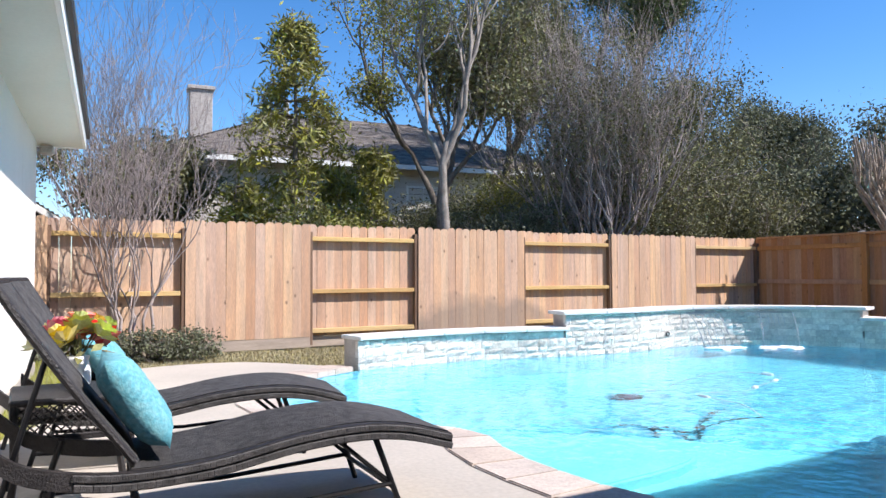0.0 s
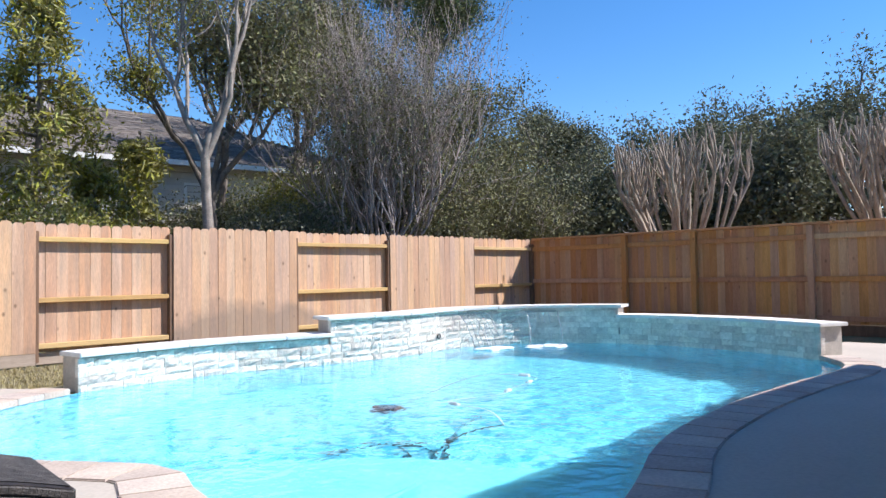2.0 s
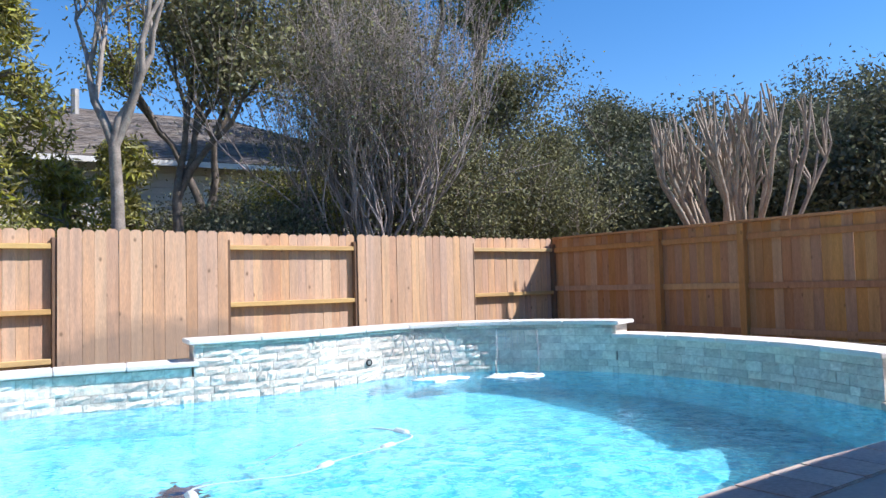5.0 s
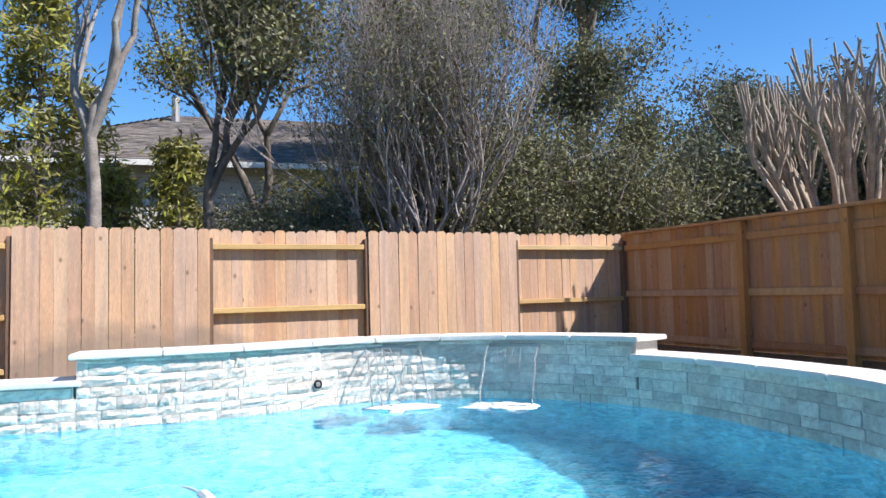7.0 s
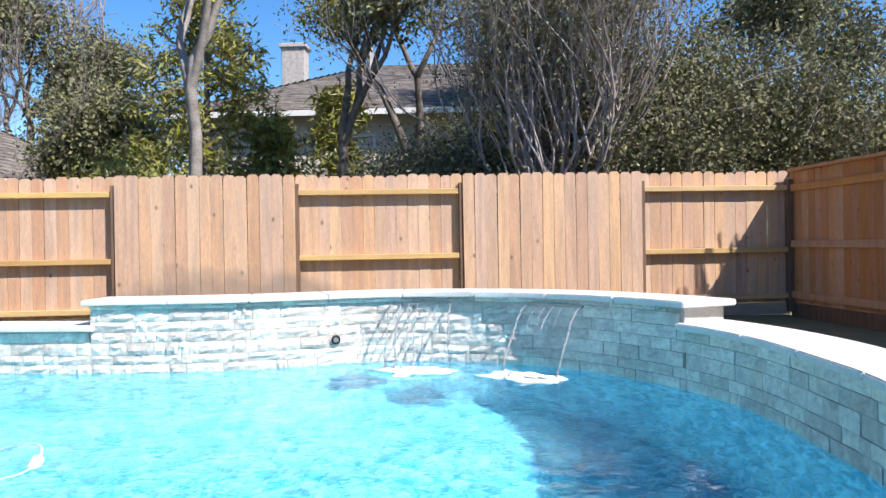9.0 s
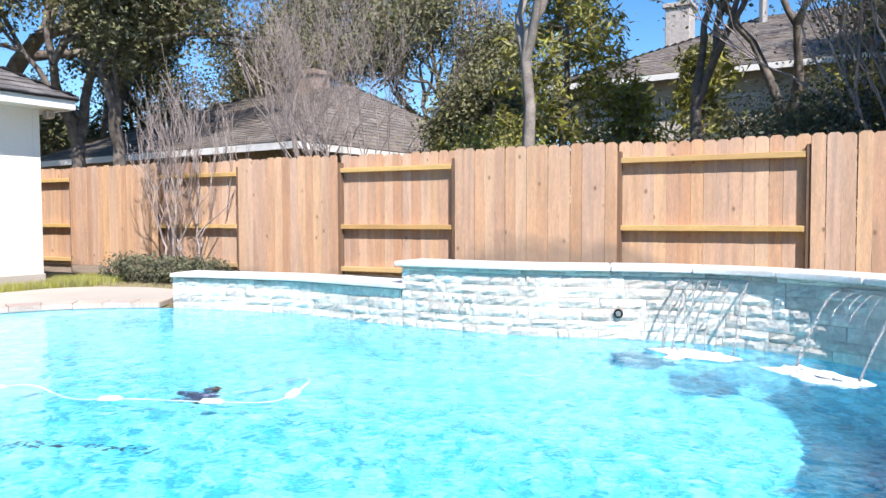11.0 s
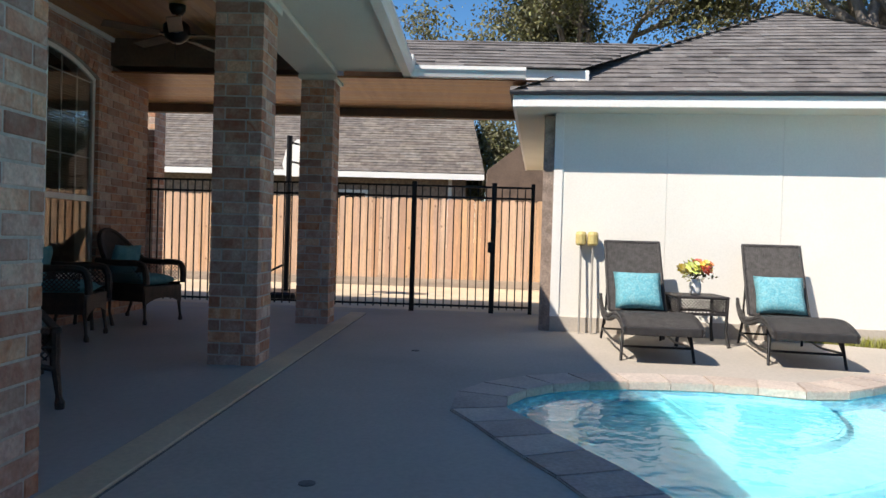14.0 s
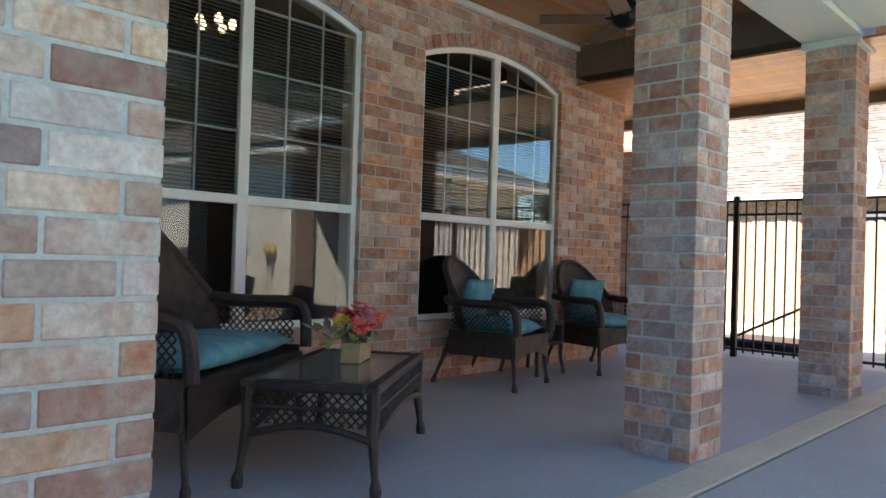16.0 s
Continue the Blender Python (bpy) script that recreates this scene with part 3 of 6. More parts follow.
for i, (a, b) in enumerate(zip(EDGES, EDGES[1:])):
    opened = i % 2 == 0
    board_row(back_fence, a, b, 0.055 if opened else -0.055)
    for zz in ((1.60, 0.80, 0.20)):
        part("rail", boxes(((a - 0.03, -0.042, zz - 0.02), (b + (0.03 if not opened else -0.06), 0.044, zz + 0.045), 0.004)), M_RAIL, back_fence)
    part("post", boxes(((b - 0.05, -0.045, 0.0), (b + 0.045, 0.045, 1.72), 0.004)), M_POST, back_fence)
    part("kickboard", boxes(((a, (-0.06 if not opened else 0.03), -0.03), (b, (-0.03 if not opened else 0.06), 0.125), 0.004)), M_GREYWOOD, back_fence)

side_fence = thing("fence", (FENCE_X, 0, 0), "shaded cedar board fence with dark posts", "fence")
side_fence.matrix_world = pose(FENCE_X, 0, 0, 0, 0, 90)
SIDE = [10.5, 8.0, 6.5, 4.4, 2.3, 0.2, -1.9, -4.0]
for a, b in zip(SIDE, SIDE[1:]):
    board_row(side_fence, b, a, -0.03, 180, SHADE_PICKETS)
    part("kickboard", boxes(((b, -0.06, -0.06), (a, -0.03, 0.125), 0.004)), M_POST, side_fence)
    part("post", boxes(((b - 0.05, -0.02, 0.0), (b + 0.05, 0.09, 1.80), 0.004)), M_SHADEPICKET, side_fence)
    for zz in (1.58, 0.86, 0.2):
        part("rail", boxes(((b + 0.05, -0.022, zz - 0.02), (a - 0.05, 0.02, zz + 0.07), 0.004)), M_SHADEPICKET, side_fence)
part("cap_rail", boxes(((-4.0, -0.05, FENCE_TOP - 0.02), (10.4, 0.07, FENCE_TOP + 0.02), 0.004)), M_SHADEPICKET, side_fence)

# ---- house: patio, columns, wall, roof ----
patio = tagged(part("patio_floor", boxes(((-3.6, WALL_Y, -0.05), (9.5, COL_Y + 0.02, 0.012))), M_PATIO), "smooth grey concrete patio slab under the roof", "floor", kind="structure")
tagged(part("patio_edge", boxes(((-3.6, COL_Y + 0.02, -0.05), (9.5, COL_Y + 0.22, 0.013), 0.004)), M_BAND), "pale concrete edge band of the patio", "patio edge", kind="structure")
tagged(part("deck_joint", boxes(((-3.6, COL_Y + 0.225, -0.02), (9.5, COL_Y + 0.235, 0.003))), M_JOINT), "dark sealed joint in the concrete", "deck joint", kind="structure")

BL, BH, JT = 0.245, 0.0795, 0.011
COURSE = 0.0883
BRICK_MESH = {}


def brick_mesh(l, d, h=COURSE - JT):
    key = (round(l, 3), round(d, 3))
    if key not in BRICK_MESH:
        bm = boxes(((-l / 2, -d / 2, 0), (l / 2, d / 2, h), 0.004))
        me = mesh_of(bm, "brick")
        me.materials.append(M_BRICK)
        BRICK_MESH[key] = me
    return BRICK_MESH[key]


def lay(parent, x, y, z, l, d):
    ob = new("brick", brick_mesh(l, d))
    ob.parent = parent
    ob.matrix_basis = pose(x, y, z)


def column(x0, x1, y1, y0, top, pieces=True):
    """A brick column with long and short bricks in turn at the corners."""
    ob = thing("brick_column", ((x0 + x1) / 2, (y0 + y1) / 2, 0), "mottled red and grey brick patio column", "column", group="patio columns", kind="")
    hx, hy = (x1 - x0) / 2, (y1 - y0) / 2
    part("core", boxes(((-hx + 0.004, -hy + 0.004, 0), (hx - 0.004, hy - 0.004, top))), M_MORTAR, ob)
    n = int(top / COURSE)
    d = 0.085
    joined = bmesh.new()
    for c in range(n):
        z = c * COURSE + JT / 2
        for sy in (-1, 1):
            if c % 2:
                segs = cut(-hx, hx, BL + 0.0)
            else:
                segs = cut(-hx + d + JT, hx - d - JT, BL, flip=True)
            for a, b in segs:
                if pieces:
                    lay(ob, (a + b) / 2, sy * (hy - d / 2), z, b - a, d)
                else:
                    box(joined, (a, sy * (hy - d / 2) - d / 2, z), (b, sy * (hy - d / 2) + d / 2, z + COURSE - JT), 0.004)
        for sx in (-1, 1):
            segs = cut(-hy + d + JT, hy - d - JT, BL, flip=True) if c % 2 else cut(-hy, hy, BL)
            for a, b in segs:
                if pieces:
                    lay(ob, sx * (hx - d / 2), (a + b) / 2, z, d, b - a)
                else:
                    box(joined, (sx * (hx - d / 2) - d / 2, a, z), (sx * (hx - d / 2) + d / 2, b, z + COURSE - JT), 0.004)
    if pieces:
        joined.free()
    else:
        tagged(part("bricks", joined, M_BRICKS, ob), kind="stuff")
    return ob


def cut(a, b, l, flip=False):
    """Brick lengths between a and b, joints left open."""
    out, x = [], a
    while x < b - 0.03:
        e = min(x + l, b)
        if b - e < 0.05:
            e = b
        out.append((x, e))
        x = e + JT
    if flip:
        out = [(a + b - e, a + b - s) for s, e in out][::-1]
    return out


column(0.14, 0.51, COL_Y, COL_Y - 0.37, BEAM_Z)
column(-2.57, -2.2, COL_Y, COL_Y - 0.37, BEAM_Z)
column(3.25, 3.92, COL_Y, COL_Y - 0.37, BEAM_Z)
column(6.4, 6.77, COL_Y, COL_Y - 0.37, BEAM_Z, pieces=False)
column(-4.95, -4.58, -3.3, -3.67, BEAM_Z, pieces=False)


def shingle_roof(name, faces, parent, thick=0.05, course=0.16, tab=0.30, seed=1, flat=False, mat=M_SHINGLE):
    """A sloping roof: each face is a list of corners, its first two along the eave; rows of shingles lie on it."""
    bm = bmesh.new()
    rng = random.Random(seed)
    for corners in faces:
        cs = [Vector(c) for c in corners]
        f = bm.faces.new([bm.verts.new(c) for c in cs])
        u = (cs[1] - cs[0]).normalized()
        nrm = (cs[1] - cs[0]).cross(cs[2] - cs[1]).normalized()
        if nrm.z < 0:
            nrm = -nrm
        v = nrm.cross(u)
        if v.z < 0:
            v = -v
        if flat:
            continue
        loc = [((c - cs[0]).dot(u), (c - cs[0]).dot(v)) for c in cs]
        top = max(b for a, b in loc)
        k = 0
        while k * course < top - 0.02:
            y0, y1 = k * course, min(top, (k + 1) * course + 0.03)
            xs = []
            for i in range(len(loc)):
                (ax, ay), (bx, by) = loc[i - 1], loc[i]
                if (ay - y0) * (by - y0) <= 0 and ay != by:
                    xs.append(ax + (bx - ax) * (y0 - ay) / (by - ay))
                elif ay == by and abs(ay - y0) < 1e-6:
                    xs += [ax, bx]
            if xs:
                x, xe = min(xs), max(xs)
                x -= rng.uniform(0, tab)
                while x < xe:
                    w = tab * rng.uniform(0.7, 1.2)
                    a, b = max(x, min(xs)), min(x + w, xe)
                    if b - a > 0.03:
                        lift = rng.uniform(0.012, 0.024)
                        q = [cs[0] + u * a + v * y0 + nrm * lift, cs[0] + u * b + v * y0 + nrm * lift, cs[0] + u * b + v * y1 + nrm * 0.004, cs[0] + u * a + v * y1 + nrm * 0.004]
                        lowp = [cs[0] + u * a + v * y0, cs[0] + u * b + v * y0]
                        vs = [bm.verts.new(c) for c in q]
                        bm.faces.new(vs)
                        lv = [bm.verts.new(c) for c in lowp]
                        bm.faces.new((lv[0], lv[1], vs[1], vs[0]))
                    x += w
            k += 1
    ob = part(name, bm, mat, parent)
    return ob


# ---- house wall with two arched windows ----
WINDOWS = [(-1.965, -0.075), (0.55, 2.44)]
SILL, MID, SPRING, APEX = 0.49, 1.33, 2.645, 2.83
WALL_X0, WALL_X1 = -3.17, 9.5


def arch_z(x, a, b):
    c, h = (a + b) / 2, (b - a) / 2
    rise = APEX - SPRING
    r = (h * h + rise * rise) / (2 * rise)
    return APEX - r + math.sqrt(max(0.0, r * r - (x - c) ** 2))


def window_loop(a, b, grow=0.0):
    pts = [(a - grow, SILL - grow), (b + grow, SILL - grow)]
    for i in range(13):
        x = b - (b - a) * i / 12
        pts.append((x + (grow if i == 0 else -grow if i == 12 else 0), arch_z(x, a, b) + grow))
    return pts


def upright(outer, holes, y0, y1):
    """A wall slab in the xz plane with holes."""
    bm = plate(outer, holes, y0, y1)
    bmesh.ops.transform(bm, matrix=Matrix(((1, 0, 0, 0), (0, 0, 1, 0), (0, 1, 0, 0), (0, 0, 0, 1))), verts=bm.verts)
    bmesh.ops.recalc_face_normals(bm, faces=bm.faces[:])
    return bm


wall_south = tagged(part("wall_south", upright([(WALL_X0 + 0.01, 0), (WALL_X1, 0), (WALL_X1, CEIL_Z + 0.3), (WALL_X0 + 0.01, CEIL_Z + 0.3)], [window_loop(a, b, 0.004) for a, b in WINDOWS], WALL_Y - 0.25, WALL_Y - 0.006), M_MORTAR), "red and tan brick house wall with two arched windows", "wall", kind="structure")
part("return_wall", boxes(((WALL_X0 + 0.01, -8, 0), (WALL_X0 + 0.26, WALL_Y - 0.25, CEIL_Z + 0.3))), M_HOUSEBRICK, wall_south)
part("room_box", boxes(((WALL_X0 + 0.3, WALL_Y - 2.4, 0), (WALL_X1, WALL_Y - 2.3, CEIL_Z))), M_ROOMDIM, wall_south, "back wall painted near-black for the dimness behind the windows")

rest = bmesh.new()
laid = 0
c = 0
while c * COURSE < CEIL_Z:
    z = c * COURSE + JT / 2
    zc = z + COURSE / 2
    x = WALL_X0 - (BL + JT) / 2 * (c % 2)
    while x < WALL_X1:
        a, b = max(x, WALL_X0), min(x + BL, WALL_X1)
        runs = [(a, b)]
        for wa, wb in WINDOWS:
            if SILL - 0.02 < zc:
                nxt = []
                for p, q in runs:
                    mid = min(max((p + q) / 2, wa), wb)
                    if zc > arch_z(mid, wa, wb) + 0.11:
                        nxt.append((p, q))
                        continue
                    if p < wa:
                        nxt.append((p, min(q, wa)))
                    if q > wb:
                        nxt.append((max(p, wb), q))
                runs = nxt
        for p, q in runs:
            if q - p < 0.03:
                continue
            if -0.9 < (p + q) / 2 < 1.2 and laid < 290:
                ob = new("brick", brick_mesh(round(q - p, 2), 0.09))
                ob.parent = wall_south
                ob.matrix_basis = pose((p + q) / 2, WALL_Y - 0.045 + random.uniform(-0.002, 0.002), z)
                laid += 1
            else:
                box(rest, (p, WALL_Y - 0.09, z), (q, WALL_Y, z + COURSE - JT))
        x += BL + JT
    c += 1
# soldier bricks over the arches
for wa, wb in WINDOWS:
    n = 22
    for i in range(n):
        x0, x1 = wa + (wb - wa) * i / n + 0.004, wa + (wb - wa) * (i + 1) / n - 0.004
        xm = (x0 + x1) / 2
        za = arch_z(xm, wa, wb)
        tilt = math.degrees(math.asin(max(-1, min(1, (xm - (wa + wb) / 2) / 2.5))))
        box(rest, ((x0 - x1) / 2, WALL_Y - 0.09, 0.004), ((x1 - x0) / 2, WALL_Y + 0.008, 0.105), 0, pose(xm, 0, za, 0, tilt, 0))
    box(rest, (wa - 0.03, WALL_Y - 0.1, SILL - 0.085), (wb + 0.03, WALL_Y + 0.03, SILL - 0.006))
tagged(part("bricks", rest, M_BRICKS, wall_south), kind="stuff")


def window(index, a, b):
    """A white framed window of two double-hung sashes under one arch, with grids and blinds behind the upper half."""
    ob = thing("window_%d" % index, ((a + b) / 2, WALL_Y, SILL), "white arched double window with grids and half-raised blinds", "window", kind="structure")
    c = (a + b) / 2
    y0, y1 = -0.085, -0.045
    fw = 0.045
    loop = [(x - c, zz - SILL) for x, zz in window_loop(a, b)]
    inner_loop = [(-(b - a) / 2 + fw, fw), ((b - a) / 2 - fw, fw)]
    for i in range(13):
        x = (b - fw) - (b - a - 2 * fw) * i / 12
        inner_loop.append((x - c, arch_z(x, a, b) - SILL - fw))
    part("frame", upright(loop, [inner_loop], y0, y1), M_TRIM, ob)
    part("mullion", boxes(((-0.04, y0 - 0.005, 0.03), (0.04, y1 + 0.008, APEX - SILL - fw + 0.01), 0.004)), M_TRIM, ob)
    part("meeting_rail", boxes(((-(b - a) / 2 + fw, y0 - 0.003, MID - SILL - 0.03), ((b - a) / 2 - fw, y1 + 0.006, MID - SILL + 0.03), 0.004)), M_TRIM, ob)
    bars = bmesh.new()
    for s in (-1, 1):
        w = (b - a) / 2 - fw - 0.04
        for k in (1, 2):
            x = s * (0.04 + w * k / 3)
            box(bars, (x - 0.007, -0.078, MID - SILL + 0.03), (x + 0.007, -0.066, arch_z(x + c, a, b) - SILL - fw + 0.01))
        for k in (1, 2, 3):
            zz = MID - SILL + 0.03 + (SPRING - MID) * k / 3.2
            box(bars, (min(s * 0.04, s * (0.04 + w)), -0.079, zz - 0.007), (max(s * 0.04, s * (0.04 + w)), -0.067, zz + 0.007))
    part("grid", bars, M_TRIM, ob)
    pane = part("pane", upright([(p[0] * 0.99, p[1] * 0.995 + 0.01) for p in loop], [], -0.064, -0.06), M_GLASS, ob)
    pane.visible_shadow = False
    slats = bmesh.new()
    for k in range(58):
        zz = MID - SILL + 0.0 + k * 0.026
        half = (b - a) / 2 - fw - 0.01
        if zz > SPRING - SILL - 0.02:
            break
        box(slats, (-half, -0.145, zz), (half, -0.121, zz + 0.003), 0, pose(0, 0, 0) )
    part("blind", slats, M_BLIND, ob)
    return ob


window(1, *WINDOWS[0])
window(2, *WINDOWS[1])

# ---- patio roof: ceiling, beams, soffit, gutters ----
ceil_bm = bmesh.new()
y = WALL_Y + 0.02
while y < COL_Y - 0.36:
    box(ceil_bm, (-2.3, y + 0.003, CEIL_Z), (9.4, min(y + 0.09, COL_Y - 0.35), CEIL_Z + 0.02))
    y += 0.09
tagged(part("ceiling", ceil_bm, M_CEIL), "stained pine board patio ceiling", "ceiling", kind="structure")
tagged(part("ceiling_trim", boxes(((WALL_X0, WALL_Y, CEIL_Z - 0.05), (9.4, WALL_Y + 0.04, CEIL_Z - 0.002), 0.004)), M_TRIM), "white trim where wall meets ceiling", "trim", kind="structure")
tagged(part("beam", boxes(((-2.6, COL_Y - 0.4, BEAM_Z), (9.5, COL_Y + 0.03, CEIL_Z + 0.1), 0.006)), M_SOFFIT), "cream painted beam on the patio columns", "beam", kind="structure")
tagged(part("beam", boxes(((-2.6, WALL_Y - 0.9, BEAM_Z + 0.05), (-2.2, COL_Y - 0.41, CEIL_Z + 0.1), 0.006)), M_BEAM), "dark brown cross beam at the patio end", "beam", kind="structure")
tagged(part("soffit", boxes(((-2.2, COL_Y + 0.04, BEAM_Z + 0.04), (9.5, 0.56, BEAM_Z + 0.07))), M_SOFFIT), "cream soffit under the patio eave", "soffit", kind="structure")
for x0, x1 in ((-2.6, -2.17), (0.11, 0.54), (3.22, 3.95)):
    tagged(part("capital_trim", boxes(((x0, COL_Y - 0.4, BEAM_Z - 0.06), (x1, COL_Y + 0.03, BEAM_Z - 0.002), 0.006)), M_SOFFIT), "cream trim at the column head", "trim", group="column trims", kind="structure")


def gutter(name, a, b, out):
    """A white box gutter from a to b, its open lip towards out."""
    a, b, out = Vector(a), Vector(b), Vector(out)
    prof = [(0, 0), (0.085, 0), (0.10, 0.04), (0.125, 0.075), (0.125, 0.115), (0.115, 0.115), (0.115, 0.08), (0.09, 0.045), (0.078, 0.01), (0.01, 0.01), (0.01, 0.115), (0, 0.115)]
    bm = bmesh.new()
    ends = [[bm.verts.new(e + out * p + Vector((0, 0, q))) for p, q in prof] for e in (a, b)]
    for i in range(len(prof)):
        bm.faces.new((ends[0][i - 1], ends[0][i], ends[1][i], ends[1][i - 1]))
    bm.faces.new(ends[0])
    bm.faces.new(ends[1][::-1])
    bmesh.ops.recalc_face_normals(bm, faces=bm.faces[:])
    return tagged(part(name, bm, M_TRIM), "white metal box gutter along the eave", "gutter", group="gutters", kind="structure")


gutter("gutter", (-2.2, 0.56, BEAM_Z - 0.02), (9.5, 0.56, BEAM_Z - 0.02), (0, 1, 0))
gutter("gutter", (-2.2, 0.56, BEAM_Z - 0.02), (-2.2, 1.9, BEAM_Z - 0.02), (1, 0, 0))
tagged(part("splash_guard", boxes(((-2.18, 0.66, BEAM_Z + 0.09), (-1.9, 0.69, BEAM_Z + 0.17), 0.004))  , M_TRIM), "white splash guard in the gutter corner", "gutter guard", kind="structure")
tagged(part("fascia", boxes(((-2.24, 1.9, BEAM_Z - 0.02), (-2.2, 2.6, BEAM_Z + 0.1), 0.003)), M_TRIM), "white fascia board towards the garage", "fascia", kind="structure")
roof = thing("house_roof", (0, 0, 0), "grey shingle roof of the main house", "roof", kind="structure")
shingle_roof("slope", [[(-2.2, 0.66, BEAM_Z + 0.1), (9.6, 0.66, BEAM_Z + 0.1), (9.6, -6, 6.2), (-2.2, -6, 6.2)]], roof, seed=3)
part("attic", boxes(((-2.2, -6.0, CEIL_Z + 0.35), (9.5, WALL_Y - 0.3, CEIL_Z + 0.4))), M_SOFFIT, roof)

# ---- breezeway between house and garage ----
breeze = thing("breezeway_roof", (0, 0, 0), "shingled breezeway roof with pine board underside", "roof", kind="structure")
pb = bmesh.new()
x = -4.1
while x < -2.25:
    box(pb, (x, -6.0, BEAM_Z - 0.03), (x + 0.085, 2.3, BEAM_Z - 0.01))
    x += 0.09
part("underside", pb, M_CEIL, breeze, "stained pine boards")
part("far_beam", boxes(((-4.25, -6.0, BEAM_Z - 0.14), (-4.12, 2.3, BEAM_Z + 0.05), 0.004)), M_BEAM, breeze, "dark brown beam")
shingle_roof("east_slope", [[(-2.14, 0.62, BEAM_Z + 0.1), (-2.14, 2.5, BEAM_Z + 0.1), (-3.4, 3.7, 3.52), (-3.4, -0.6, 3.52)]], breeze, seed=8)
shingle_roof("west_slope", [[(-4.3, -6, BEAM_Z + 0.1), (-4.3, 2.4, BEAM_Z + 0.1), (-3.4, 3.7, 3.52), (-3.4, -6, 3.52)]], breeze, seed=9, flat=True)

# ---- garage ----
GM = pose(-2.42, 2.17, 0, 0, 0, -5.0)
garage = thing("garage", (0, 0, 0), "white sided garage with a grey hip roof", "garage", kind="")
garage.matrix_world = GM
GL, GD, GH = 6.32, 6.3, 2.48
gb = boxes(((-GD, 0.12, 0.17), (-0.02, GL, GH)))
part("wall_core", gb, M_WHITE, garage)
sid = bmesh.new()
y = 0.12
while y < GL:
    box(sid, (-0.02, y + 0.0015, 0.17), (0.0, min(y + 1.22, GL) - 0.0015, GH))
    y += 1.22
part("siding_panel", sid, M_WHITE, garage)
part("slab_foot", boxes(((-GD - 0.02, 0.1, -0.1), (0.015, GL + 0.02, 0.17), 0.004)), M_CONCRETE, garage, "pale concrete foundation edge")
part("corner_board", boxes(((0.0, 0.10, 0.17), (0.018, 0.2, GH - 0.02), 0.003)), M_TRIM, garage)
part("brick_return", boxes(((-0.35, -0.02, 0.0), (0.0, 0.12, GH - 0.05), 0.004)), M_HOUSEBRICK, garage, "brown brick end of the wall")
OV = 0.46
x0, x1, y0, y1 = -GD - OV, OV, -OV * 0.8, GL + 0.25
part("soffit", boxes(((x0, y0, GH - 0.02), (x1 - 0.03, y1 - 0.03, GH))), M_SOFFIT, garage)
part("fascia", boxes(((x1 - 0.03, y0, GH - 0.03), (x1, y1, GH + 0.11), 0.004)), M_TRIM, garage)
part("fascia", boxes(((x0, y1 - 0.03, GH - 0.03), (x1 - 0.03, y1, GH + 0.11), 0.004)), M_TRIM, garage)
part("fascia", boxes(((x0, y0, GH - 0.03), (x1 - 0.03, y0 + 0.03, GH + 0.11), 0.004)), M_TRIM, garage)
px, py, pz = x1 - 3.1, (y0 + y1) / 2 + 0.25, GH + 0.11 + 1.78
e = 0.035
ez = GH + 0.12
shingle_roof("roof", [
    [(x1 + e, y0 - e, ez), (x1 + e, y1 + e, ez), (px, py, pz)],
    [(x1 + e, y1 + e, ez), (x0, y1 + e, ez), (x0 + 3.4, py, pz), (px, py, pz)],
    [(x0, y0 - e, ez), (x1 + e, y0 - e, ez), (px, py, pz), (x0 + 3.4, py, pz)],
], garage, seed=4)
part("drip_edge", boxes(((x1, y0 - e, ez - 0.025), (x1 + e, y1 + e, ez + 0.004))), M_BLACK, garage)
part("flood_lamp", boxes(((0.02, GL + 0.02, GH - 0.14), (0.16, GL + 0.14, GH - 0.04), 0.02)), M_GALV, garage, "small grey flood lamp under the eave")

# ---- iron gate and fence ----
iron = thing("metal_gate", (-4.18, 0, 0), "black iron picket fence and gate", "gate")


def iron_run(y0, y1, top=1.74):
    n = max(1, round((y1 - y0) / 0.105))
    for i in range(1, n):
        yy = y0 + (y1 - y0) * i / n
        part("bar", boxes(((-0.008, yy - 0.008, 0.05), (0.008, yy + 0.008, top))), M_BLACK, iron)
    for zz in (top - 0.01, top - 0.16, 0.09):
        part("rail", boxes(((-0.016, y0, zz - 0.014), (0.016, y1, zz + 0.014))), M_BLACK, iron)


for yy, r in ((0.55, 0.034), (1.65, 0.034), (2.18, 0.025), (-1.9, 0.03), (-4.2, 0.03)):
    part("post", boxes(((-r, yy - r, 0), (r, yy + r, 1.79), 0.004)), M_BLACK, iron)
for a, b in ((-4.2, -1.9), (-1.9, 0.55), (0.55, 1.65), (1.65, 2.18)):
    iron_run(a, b)
part("latch", boxes(((0.03, 1.58, 0.83), (0.06, 1.68, 0.98), 0.006)), M_BLACK, iron, "black gate latch")

# ---- fence and house across the drive ----
drive_fence = thing("fence", (-9.4, 0, 0), "sunlit cedar board fence across the drive", "fence")
drive_fence.matrix_world = pose(-9.4, 0, 0, 0, 0, 90)
board_row(drive_fence, -9.0, 5.5, 0)
part("kickboard", boxes(((-9, -0.05, -0.06), (5.5, -0.012, 0.16), 0.004)), M_GREYWOOD, drive_fence)
tagged(part("driveway", boxes(((-9.2, -30, -0.08), (-4.3, 5, 0.002))), M_BAND), "sunlit concrete driveway behind the gate", "driveway", kind="structure")


